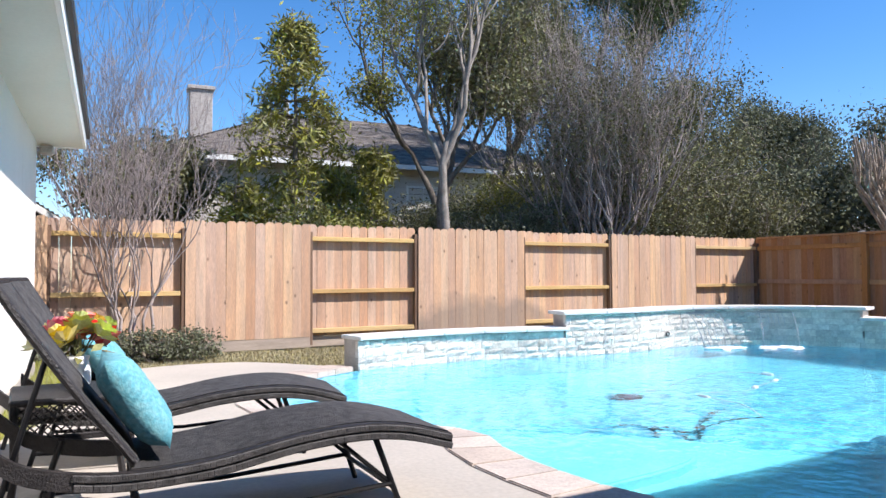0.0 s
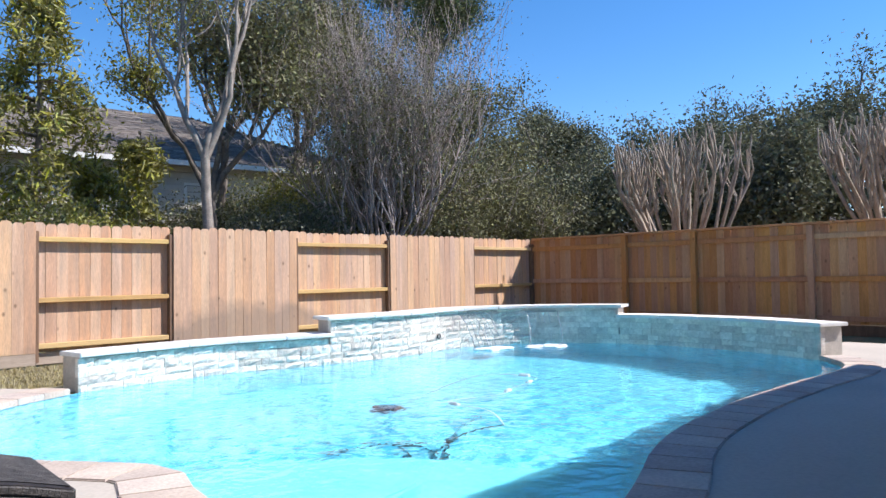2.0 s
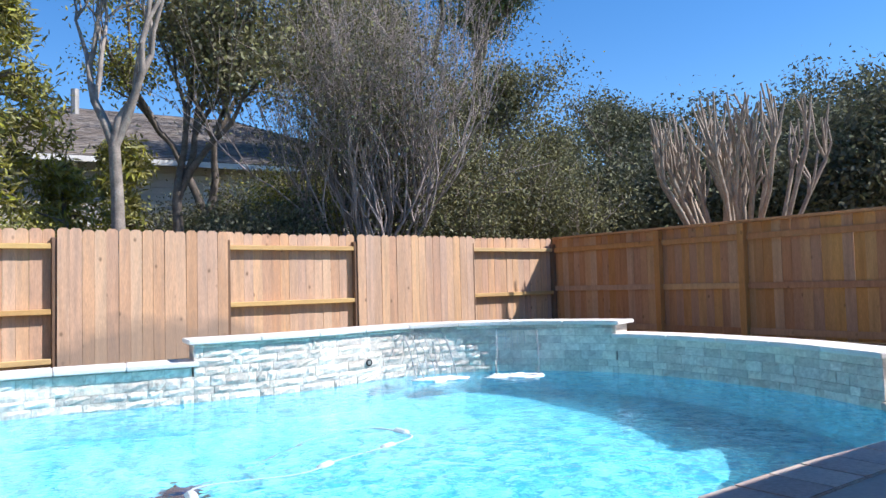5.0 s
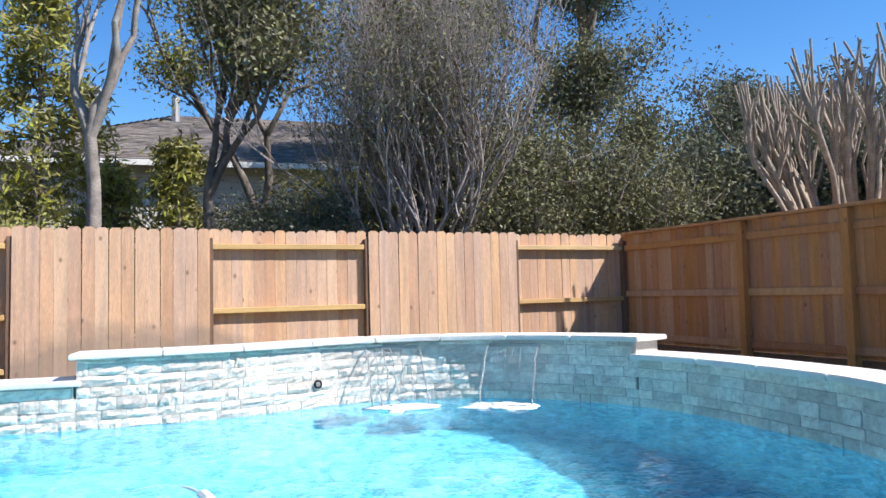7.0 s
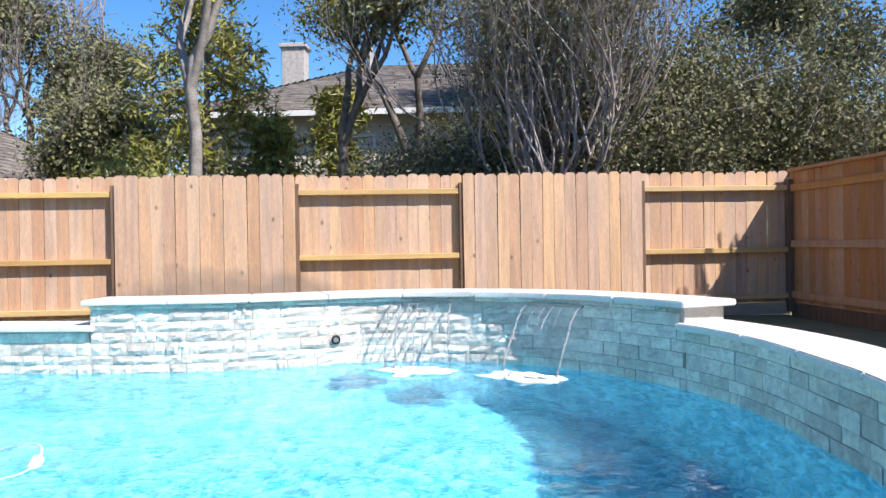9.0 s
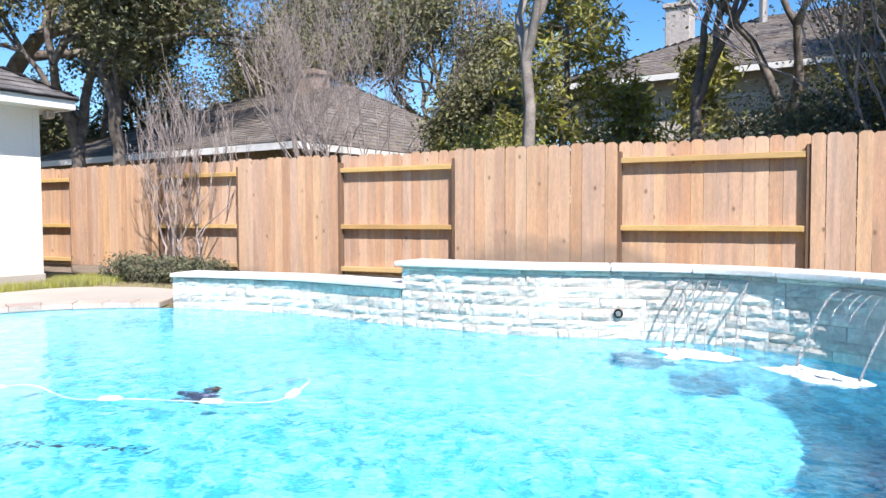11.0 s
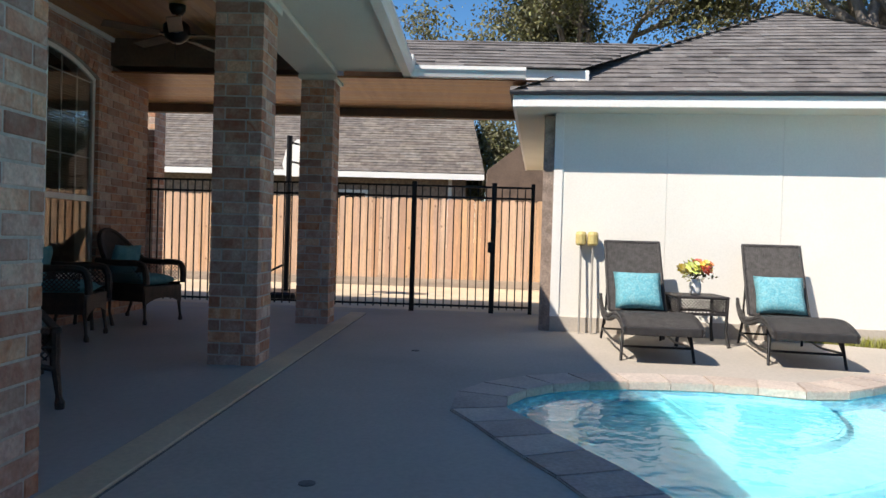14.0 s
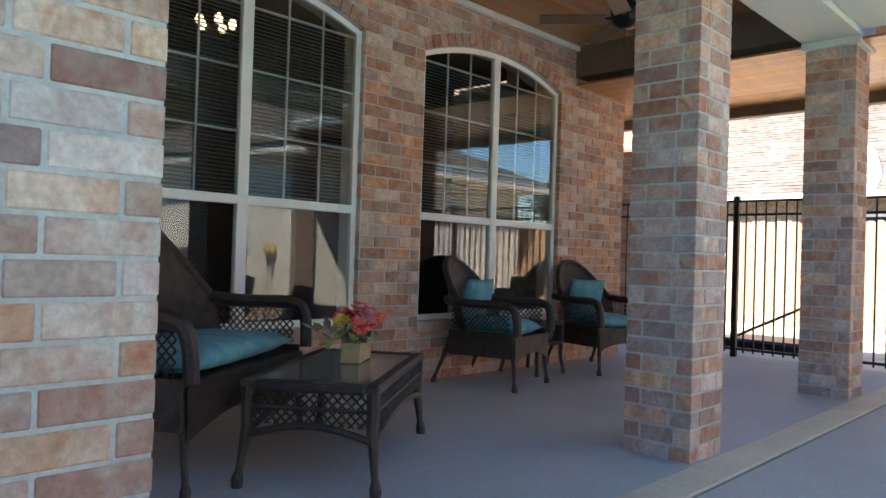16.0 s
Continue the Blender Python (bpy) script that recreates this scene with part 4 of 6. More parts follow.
def simple_house(name, label, lo, hi, eave, ridge, axis, wall_mat, windows=(), chimney=None, hip=2.0, over=0.5, seed=1, turn=0.0):
    """A house: walls, overhanging hip roof, eave boards, windows, chimney."""
    ob = thing(name, ((lo[0] + hi[0]) / 2, (lo[1] + hi[1]) / 2, 0), label, "house", kind="", turn=turn)
    hx, hy = (hi[0] - lo[0]) / 2, (hi[1] - lo[1]) / 2
    part("wall", boxes(((-hx, -hy, 0), (hx, hy, eave))), wall_mat, ob)
    X, Y = hx + over, hy + over
    if axis == "x":
        a, b = Vector((-X + hip, 0, ridge)), Vector((X - hip, 0, ridge))
        faces = [[(-X, -Y, eave), (X, -Y, eave), b, a], [(X, Y, eave), (-X, Y, eave), a, b], [(-X, Y, eave), (-X, -Y, eave), a], [(X, -Y, eave), (X, Y, eave), b]]
    else:
        a, b = Vector((0, -Y + hip, ridge)), Vector((0, Y - hip, ridge))
        faces = [[(X, -Y, eave), (X, Y, eave), b, a], [(-X, Y, eave), (-X, -Y, eave), a, b], [(-X, -Y, eave), (X, -Y, eave), a], [(X, Y, eave), (-X, Y, eave), b]]
    shingle_roof("roof", faces, ob, course=0.2, tab=0.5, seed=seed, mat=M_OLDSHINGLE)
    part("eave_board", boxes(((-X, -Y, eave - 0.16), (X, -Y + 0.04, eave - 0.005)), ((-X, Y - 0.04, eave - 0.16), (X, Y, eave - 0.005)), ((-X, -Y + 0.04, eave - 0.16), (-X + 0.04, Y - 0.04, eave - 0.005)), ((X - 0.04, -Y + 0.04, eave - 0.16), (X, Y - 0.04, eave - 0.005))), M_TRIM, ob)
    for side, u, z, w, h in windows:
        win = new("window")
        win.parent = ob
        rot = {"s": 0, "e": 90, "n": 180, "w": -90}[side]
        d = hy if side in "sn" else hx
        win.matrix_basis = pose(0, 0, 0, 0, 0, rot) @ pose(u, -d, z)
        part("window_frame", boxes(((-w / 2 - 0.08, -0.05, -0.08), (-w / 2, 0.02, h + 0.08)), ((w / 2, -0.05, -0.08), (w / 2 + 0.08, 0.02, h + 0.08)), ((-w / 2, -0.05, -0.08), (w / 2, 0.02, 0)), ((-w / 2, -0.05, h), (w / 2, 0.02, h + 0.08)), ((-0.02, -0.04, 0), (0.02, 0.0, h))), M_TRIM, win)
        part("pane", boxes(((-w / 2, -0.02, 0), (w / 2, 0.0, h))), M_DARKGLASS, win)
    if chimney:
        cx, cy, top = chimney
        part("chimney", boxes(((cx - 0.42, cy - 0.38, eave), (cx + 0.42, cy + 0.38, top), 0.02), ((cx - 0.5, cy - 0.46, top), (cx + 0.5, cy + 0.46, top + 0.15), 0.02)), M_HOUSEBRICK if wall_mat is M_HOUSEBRICK else M_STONECHIM, ob)
    return ob


M_DARKGLASS = material("dark_pane", (0.03, 0.035, 0.04), 0.08, vary=0.05, bump=0.0)
M_STONECHIM = material("pale_chimney_brick", (0.50, 0.46, 0.42), 0.9, vary=0.15, scale=8, fine=30, bump=0.3)

house_a = simple_house("neighbour_house", "two-storey house with pale siding and grey shingle roof", (2.3, 21.9), (16.3, 33.4), 4.7, 7.4, "x", M_SIDING, windows=(("s", -2.5, 3.0, 1.1, 1.0), ("s", 1.2, 3.0, 1.1, 1.0)), chimney=(-5.6, 0.6, 8.2), hip=5.0, over=0.6, seed=21, turn=-7)
for k in range(22):
    part("clapboard", boxes(((-7.0, -5.79, 0.2 + 0.2 * k), (7.0, -5.75, 0.385 + 0.2 * k))), M_SIDING, house_a)
part("vent_pipe", tubes(([(-2.6, -1.0, 6.6), (-2.6, -1.0, 7.8)], 0.13)), M_GALV, house_a, "galvanised roof vent pipe")
house_b = simple_house("neighbour_house", "single-storey house with brown-grey shingle roof", (-12.6, 15.9), (-1.8, 26.7), 2.6, 5.0, "x", M_HOUSEBRICK, windows=(("s", 2.0, 1.0, 1.4, 1.2),), chimney=(0.5, 0.3, 5.5), hip=3.6, seed=22, turn=-8)
house_c = simple_house("neighbour_house", "single-storey house with long grey shingle roof", (-25, -14), (-14.2, 1.1), 2.75, 6.0, "y", M_HOUSEBRICK, windows=(("e", -3, 1.0, 1.6, 1.2), ("e", 4, 1.0, 1.6, 1.2)), hip=0.6, seed=23)
part("downspout", boxes(((5.42, 7.08, 0.0), (5.5, 7.18, 2.7), 0.01)), M_TRIM, house_c, "white downspout")
wing = part("gable_wing", upright([(-0.8, 0.0), (0.8, 0.0), (0.8, 2.72), (0.0, 3.36), (-0.8, 2.72)], [], -2.4, 0.0), M_BEAM, house_c, "brown gable end")
wing.matrix_basis = pose(5.0, 8.9, 0, 0, 0, 90)
for sgn in (-1, 1):
    roof_half = part("gable_roof", boxes(((0.0, -0.4, 0.0), (1.25, 2.5, 0.07), 0.01)), M_SHINGLE, wing)
    roof_half.matrix_basis = pose(0, 0, 3.40, 0, 38.7, 0) if sgn > 0 else pose(0, 2.1, 3.40, 0, 38.7, 180)
house_d = simple_house("neighbour_house", "brown brick house beyond the side fence", (27, 8), (39, 22), 2.6, 4.0, "y", M_HOUSEBRICK, windows=(("w", 3, 1.2, 1.4, 1.3), ("w", -2, 1.2, 1.4, 1.3)), hip=4.5, seed=24)


# ---- trees and shrubs ----
def raw_part(name, verts, faces, mat, parent, smooth=False, kind=""):
    me = bpy.data.meshes.new(name)
    me.from_pydata([tuple(v) for v in verts], [], faces)
    ob = finish(new(name, me), mat, smooth)
    ob.parent = parent
    if kind:
        ob["kind"] = kind
    return ob


def grow_limbs(rng, start, way, length, radius, depth, spread=0.6, up=0.15, forks=(2, 3), bend=0.18, keep=0.72, thin=0.62, out=None, tips=None, segs=4):
    """Tapered limbs that fork; gives a list of (points, radii) and the tips."""
    out = [] if out is None else out
    tips = [] if tips is None else tips
    p, d = Vector(start), Vector(way).normalized()
    pts, rad = [p.copy()], [radius]
    for i in range(segs):
        d = (d + Vector((rng.gauss(0, bend), rng.gauss(0, bend), rng.gauss(0, bend) + up * 0.4))).normalized()
        p = p + d * (length / segs)
        pts.append(p.copy())
        rad.append(max(0.003, radius * (1 - (1 - thin) * (i + 1) / segs)))
        if depth <= 2:
            tips.append((p.copy(), d.copy()))
    out.append((pts, rad))
    if depth > 0:
        for k in range(rng.randint(*forks)):
            ang = rng.uniform(0, 2 * math.pi)
            side = d.orthogonal().normalized()
            side = Matrix.Rotation(ang, 3, d) @ side
            nd = (d + side * spread * rng.uniform(0.6, 1.3) + Vector((0, 0, up))).normalized()
            at = pts[-1] if k < 2 else pts[rng.randint(1, segs)]
            grow_limbs(rng, at, nd, length * keep * rng.uniform(0.6, 1.35), max(0.003, radius * thin), depth - 1, spread, up, forks, bend, keep, thin, out, tips, segs)
    return out, tips


def limb_mesh(limbs, sides=5):
    verts, faces = [], []
    for pts, rad in limbs:
        s = sides if rad[0] > 0.02 else 3
        v, f = tube(pts, rad, s, False)
        o = len(verts)
        verts += v
        faces += [tuple(i + o for i in q) for q in f]
    return verts, faces


def leaf_mesh(rng, tips, per, size, scatter, droop=0.0, narrow=0.5):
    verts, faces = [], []
    for p, d in tips:
        for _ in range(per):
            c = p + Vector((rng.gauss(0, scatter), rng.gauss(0, scatter), rng.gauss(0, scatter * 0.8) - droop * rng.random()))
            n = Vector((rng.gauss(0, 1), rng.gauss(0, 1), rng.gauss(0, 1) + 0.4)).normalized()
            u = n.orthogonal().normalized()
            u = Matrix.Rotation(rng.uniform(0, 6.28), 3, n) @ u
            w = n.cross(u)
            s = size * rng.uniform(0.6, 1.4)
            o = len(verts)
            verts += [c - u * s, c + w * s * narrow, c + u * s, c - w * s * narrow]
            faces.append((o, o + 1, o + 2, o + 3))
    return verts, faces


def tree(name, at, label, category, seed, trunk_h, trunk_r, depth, length, spread, up, bark, leaf=None, per=8, leaf_size=0.037, scatter=0.15, lean=(0, 0), forks=(2, 3), stems=1, keep=0.74, bend=0.16, droop=0.0, narrow=0.5, thin=0.64, group=""):
    rng = random.Random(seed)
    ob = thing(name, at, label, category, group)
    limbs, tips = [], []
    for s in range(stems):
        a = 2 * math.pi * s / max(1, stems) + rng.uniform(0, 0.6)
        o = Vector((math.cos(a), math.sin(a), 0)) * (0.0 if stems == 1 else rng.uniform(0.03, 0.22))
        d = Vector((lean[0], lean[1], 1)) if stems == 1 else Vector((math.cos(a) * spread * rng.uniform(0.2, 0.9), math.sin(a) * spread * rng.uniform(0.2, 0.9), 1))
        d.normalize()
        if trunk_h > 0:
            top = o + d * trunk_h
            pts = [o + d * trunk_h * k / 5 + Vector((rng.gauss(0, 0.02), rng.gauss(0, 0.02), 0)) * (k > 0) for k in range(6)]
            limbs.append((pts, [trunk_r * (1.25 - 0.08 * k if k == 0 else 1.1 - 0.07 * k) for k in range(6)]))
        else:
            pts = [o]
        for _ in range(rng.randint(*forks) if trunk_h > 0 else 1):
            ang = rng.uniform(0, 6.28)
            nd = (d + Vector((math.cos(ang), math.sin(ang), 0)) * spread * rng.uniform(0.4, 1.0) * (1 if trunk_h > 0 else 0.3)).normalized()
            grow_limbs(rng, pts[-1], nd, length, trunk_r * 0.7, depth, spread, up, forks, bend, keep, thin, limbs, tips)
    thick = [l for l in limbs if l[1][0] > trunk_r * 0.3]
    raw_part("trunk", *limb_mesh(thick), bark, ob, True)
    raw_part("twig_crown", *limb_mesh([l for l in limbs if l[1][0] <= trunk_r * 0.3]), bark, ob, True, kind="stuff")
    if leaf:
        raw_part("crown", *leaf_mesh(rng, tips, per, leaf_size, scatter, droop, narrow), leaf, ob, kind="stuff")
    return ob


def conifer(name, at, label, seed, height, radius, leaf, tiers=16, trunk_r=0.12, start=0.15, droop=0.5, size=0.16, per=26):
    rng = random.Random(seed)
    ob = thing(name, at, label, "tree")
    limbs = [([Vector((0, 0, height * k / 6)) + Vector((rng.gauss(0, 0.04), rng.gauss(0, 0.04), 0)) for k in range(7)], [trunk_r * (1 - 0.15 * k) for k in range(7)])]
    tips = []
    for t in range(tiers):
        h = height * (start + (1 - start) * t / tiers)
        r = radius * (1 - 0.75 * t / tiers) * rng.uniform(0.6, 1.15)
        for b in range(rng.randint(3, 6)):
            a = rng.uniform(0, 6.28)
            pts = [Vector((math.cos(a) * r * q, math.sin(a) * r * q, h + r * 0.35 * q - droop * r * q * q)) for q in (0, 0.35, 0.7, 1.0)]
            limbs.append((pts, [0.03, 0.02, 0.012, 0.005]))
            for q in (0.35, 0.5, 0.65, 0.8, 0.95):
                tips.append((Vector((math.cos(a) * r * q, math.sin(a) * r * q, h + r * 0.35 * q - droop * r * q * q)), Vector((0, 0, -1))))
    raw_part("trunk", *limb_mesh(limbs), M_BARKDARK, ob, True)
    raw_part("crown", *leaf_mesh(rng, tips, per, size, 0.16, droop * 0.35, 0.22), leaf, ob, kind="stuff")
    return ob


tree("tree", (4.45, 10.95, 0), "pale-barked tree with sparse yellow-green leaves behind the fence", "tree", 3, 3.0, 0.105, 5, 1.45, 0.5, 0.25, M_BARK, M_LEAFY, per=4, leaf_size=0.037, scatter=0.2, keep=0.8, thin=0.56)
conifer("tree", (3.4, 16.2, 0), "feathery yellow-green evergreen tree", 5, 7.3, 2.0, M_LEAFY, tiers=17, droop=0.7, size=0.10, per=30)
conifer("tree", (4.7, 16.6, 0), "feathery yellow-green evergreen tree", 8, 3.9, 1.5, M_LEAFY, tiers=10, droop=0.7, size=0.10, per=26)
conifer("tree", (2.0, 15.8, 0), "feathery yellow-green evergreen tree", 4, 3.3, 1.3, M_LEAFY, tiers=9, droop=0.7, size=0.10, per=24)
conifer("tree", (6.0, 17.4, 0), "feathery yellow-green evergreen tree", 6, 4.6, 1.4, M_LEAFY, tiers=11, droop=0.7, size=0.10, per=30)
tree("tree", (6.2, 14.2, 0), "olive-green leafy tree behind the fence", "tree", 9, 2.7, 0.12, 5, 1.3, 0.55, 0.25, M_BARKDARK, M_LEAF, per=8, leaf_size=0.050, scatter=0.3)
tree("tree", (7.4, 16.5, 0), "tall leafy green tree with yellowing leaves", "tree", 10, 2.6, 0.15, 5, 1.8, 0.6, 0.25, M_BARKDARK, M_LEAFY, per=9, leaf_size=0.046, scatter=0.3)
tree("shrub", (9.6, 12.9, 0), "large many-stemmed grey bare shrub", "shrub", 14, 0.9, 0.05, 4, 1.6, 0.42, 0.3, M_TWIG, M_LEAF, per=2, leaf_size=0.031, scatter=0.3, stems=24, forks=(2, 3), keep=0.8)
tree("shrub", (12.0, 13.6, 0), "olive-green leafy shrub behind the fence", "shrub", 15, 0.6, 0.06, 4, 1.25, 0.6, 0.2, M_TWIG, M_LEAF, per=11, leaf_size=0.04, scatter=0.3, stems=7)
tree("shrub", (14.6, 13.4, 0), "olive-green leafy shrub behind the fence", "shrub", 16, 0.5, 0.06, 4, 1.0, 0.6, 0.2, M_TWIG, M_LEAF, per=12, leaf_size=0.04, scatter=0.3, stems=7)
tree("shrub", (11.0, 13.2, 0), "olive-green leafy shrub behind the fence", "shrub", 17, 0.4, 0.05, 4, 0.9, 0.6, 0.2, M_TWIG, M_LEAF, per=9, leaf_size=0.036, scatter=0.26, stems=6)
tree("shrub", (8.0, 13.4, 0), "low dark leafy shrub behind the fence", "shrub", 18, 0.3, 0.05, 4, 0.7, 0.6, 0.2, M_TWIG, M_LEAFD, per=9, leaf_size=0.034, scatter=0.25, stems=5)
tree("tree", (19, 21.2, 0), "tall pine with open clumped crown", "tree", 20, 7.0, 0.3, 4, 2.6, 0.7, 0.15, M_BARKDARK, M_PINE, per=36, leaf_size=0.099, scatter=0.4, narrow=0.2)
tree("tree", (12.5, 21, 0), "tall leafy tree behind the shrubs", "tree", 22, 4.0, 0.2, 5, 2.2, 0.6, 0.2, M_BARKDARK, M_LEAF, per=11, leaf_size=0.062, scatter=0.35)
tree("tree", (25, 20.8, 0), "dark round-topped pine beyond the corner", "tree", 23, 3.0, 0.22, 5, 1.55, 0.7, 0.15, M_BARKDARK, M_LEAFD, per=31, leaf_size=0.068, scatter=0.4)
tree("tree", (23, 13.5, 0), "dark live oak beyond the side fence", "tree", 24, 1.6, 0.25, 5, 1.75, 0.7, 0.1, M_BARKDARK, M_LEAFD, per=16, leaf_size=0.062, scatter=0.35)
tree("tree", (22, 7.5, 0), "dark live oak beyond the side fence", "tree", 25, 1.6, 0.22, 5, 1.45, 0.7, 0.12, M_BARKDARK, M_LEAFD, per=16, leaf_size=0.062, scatter=0.35)
tree("tree", (-13.5, 15, 0), "spreading live oak behind the garage", "tree", 26, 3.2, 0.4, 5, 3.8, 0.75, 0.08, M_BARKDARK, M_LEAF, per=43, leaf_size=0.074, scatter=0.5)
tree("tree", (-10, 11.5, 0), "leafy live oak behind the garage", "tree", 27, 3.6, 0.3, 5, 2.8, 0.75, 0.1, M_BARKDARK, M_LEAF, per=43, leaf_size=0.062, scatter=0.45)
tree("tree", (-22, 5, 0), "leafy oak beyond the garage roof", "tree", 28, 4.0, 0.35, 5, 3.2, 0.7, 0.12, M_BARKDARK, M_LEAF, per=31, leaf_size=0.081, scatter=0.45)
tree("tree", (-0.5, 13.6, 0), "bare grey crape myrtle behind the fence", "tree", 30, 0.9, 0.045, 5, 1.25, 0.5, 0.26, M_TWIG, stems=7, keep=0.76, thin=0.54)
tree("tree", (-6, 30, 0), "tall bare tree beyond the neighbour's roof", "tree", 31, 3.5, 0.2, 5, 2.4, 0.5, 0.25, M_TWIG, keep=0.76)
tree("tree", (-3, 29.5, 0), "leafy tree beyond the neighbour's roof", "tree", 32, 3.0, 0.22, 5, 2.1, 0.6, 0.2, M_BARKDARK, M_LEAF, per=16, leaf_size=0.074, scatter=0.4)
tree("tree", (0.6, 17.5, 0), "green leafy tree between the neighbour houses", "tree", 33, 0.8, 0.14, 5, 0.95, 0.6, 0.22, M_BARKDARK, M_LEAF, per=21, leaf_size=0.056, scatter=0.3)
tree("tree", (-14, 28, 0), "bare tree beyond the neighbour's roof", "tree", 34, 3.0, 0.2, 5, 2.2, 0.5, 0.25, M_TWIG, keep=0.76)
for k, (x, y, hh) in enumerate(((3.0, 13.6, 0.55), (7.6, 17.0, 0.8), (9.4, 16.0, 0.95), (11.5, 17.5, 1.1))):
    tree("shrub", (x, y, 0), "tangled grey-olive understorey shrub behind the fence", "shrub", 70 + k, 0.4, 0.04, 4, hh, 0.6, 0.2, M_TWIG, M_LEAF if k % 2 else M_LEAFY, per=7, leaf_size=0.035, scatter=0.25, stems=8, group="understorey shrubs")
for k, (x, y, hh) in enumerate(((-11.5, 29.8, 2.7), (-6.5, 30.2, 2.5), (-16.0, 21.0, 2.3), (-18.5, 25.0, 2.7), (-13.2, 30.5, 2.6))):
    tree("tree", (x, y, 0), "tall olive-green leafy tree beyond the neighbour's roof", "tree", 80 + k, 3.0, 0.2, 5, hh, 0.6, 0.22, M_BARKDARK, M_LEAF, per=16, leaf_size=0.085, scatter=0.45, group="far trees")
tree("crape_myrtle", (-0.75, 9.95, -0.05), "bare many-stemmed crape myrtle before the fence", "shrub", 40, 0.7, 0.024, 4, 0.66, 0.38, 0.35, M_TWIG, stems=7, keep=0.76)


def topped_crape(at, seed, height, spread):
    """A hard-pruned crape myrtle: thick stems ending in straight upright shoots."""
    rng = random.Random(seed)
    ob = thing("crape_myrtle", at, "hard-pruned crape myrtle with blunt upright stems", "tree", "pruned crape myrtles")
    limbs = []
    for s in range(30):
        a = rng.uniform(0, 6.28)
        r = spread * math.sqrt(rng.random())
        out = Vector((math.cos(a), math.sin(a), 0))
        h = height * rng.uniform(0.66, 0.80)
        pts = [out * (0.12 + (r - 0.12) * q ** 1.15) + Vector((rng.gauss(0, 0.035), rng.gauss(0, 0.035), h * q)) for q in (0, 0.2, 0.4, 0.6, 0.8, 1)]
        limbs.append((pts, [0.06, 0.052, 0.045, 0.04, 0.036, 0.034]))
        for k in range(rng.randint(5, 8)):
            q = pts[-1 - (k > 4)].copy()
            e2 = q + out * rng.uniform(0.0, 0.16) + Vector((rng.gauss(0, 0.14), rng.gauss(0, 0.14), height * rng.uniform(0.15, 0.27)))
            mid = q.lerp(e2, 0.45) + Vector((rng.gauss(0, 0.05), rng.gauss(0, 0.05), 0))
            limbs.append(([q, mid, e2], [0.024, 0.02, 0.015]))
    for stem in limbs[:]:
        if len(stem[0]) > 3:
            raw_part("stem", *limb_mesh([stem], 6), M_CRAPE, ob, True)
    raw_part("shoot_crown", *limb_mesh([l for l in limbs if len(l[0]) <= 3], 6), M_CRAPE, ob, True, kind="stuff")
    return ob


tree("tree", (14.4, 15.0, 0), "grey-green leafy tree behind the shrubs", "tree", 35, 2.0, 0.14, 5, 1.55, 0.6, 0.25, M_BARKDARK, M_LEAF, per=18, leaf_size=0.046, scatter=0.3)
tree("tree", (-7.0, 14.2, 0), "leafy oak between the garage and the neighbour's roof", "tree", 36, 2.6, 0.2, 5, 1.9, 0.65, 0.2, M_BARKDARK, M_LEAF, per=23, leaf_size=0.056, scatter=0.35)
tree("tree", (31, 30, 0), "dark leafy tree in the distance", "tree", 37, 3.0, 0.3, 5, 2.2, 0.7, 0.15, M_BARKDARK, M_LEAFD, per=18, leaf_size=0.087, scatter=0.45)
tree("tree", (26, 12.5, 0), "dark leafy tree before the far house", "tree", 38, 1.4, 0.2, 5, 1.5, 0.7, 0.12, M_BARKDARK, M_LEAFD, per=21, leaf_size=0.068, scatter=0.4)
for k, (x, y, ln) in enumerate(((16.6, 13.0, 0.9), (18.0, 11.0, 1.15), (17.5, 6.5, 1.0), (20.5, 9.0, 1.2), (18.5, 2.5, 1.05))):
    tree("tree", (x, y, 0), "low olive-green live oak beyond the side fence", "tree", 90 + k, 1.0, 0.12, 5, ln, 0.75, 0.12, M_BARKDARK, M_LEAFD, per=18, leaf_size=0.06, scatter=0.35, group="side oaks")
tree("tree", (-9.0, 14.6, 0), "spreading live oak behind the garage", "tree", 96, 2.8, 0.22, 5, 2.4, 0.7, 0.15, M_BARKDARK, M_LEAF, per=22, leaf_size=0.06, scatter=0.45)
for k, (x, y, hh) in enumerate(((-15.0, 18.6, 1.2), (-19.5, 22.0, 1.5), (-19.5, 4.6, 1.1), (-22.0, 7.5, 1.5), (-24.0, 13.0, 1.6), (-16.5, 23.2, 1.8), (-15.0, 28.0, 1.9), (-9.0, 32.0, 2.0), (-4.0, 33.0, 2.0), (-18.6, 2.7, 1.1))):
    tree("tree", (x, y, 0), "low bushy olive-green tree between the neighbour houses", "tree", 110 + k, 0.7, 0.12, 5, hh, 0.7, 0.15, M_BARKDARK, M_LEAF, per=13, leaf_size=0.07, scatter=0.35, group="bushy trees")
topped_crape((13.75, 7.55, 0), 50, 3.9, 1.4)
topped_crape((14.6, 3.5, 0), 51, 3.9, 1.4)

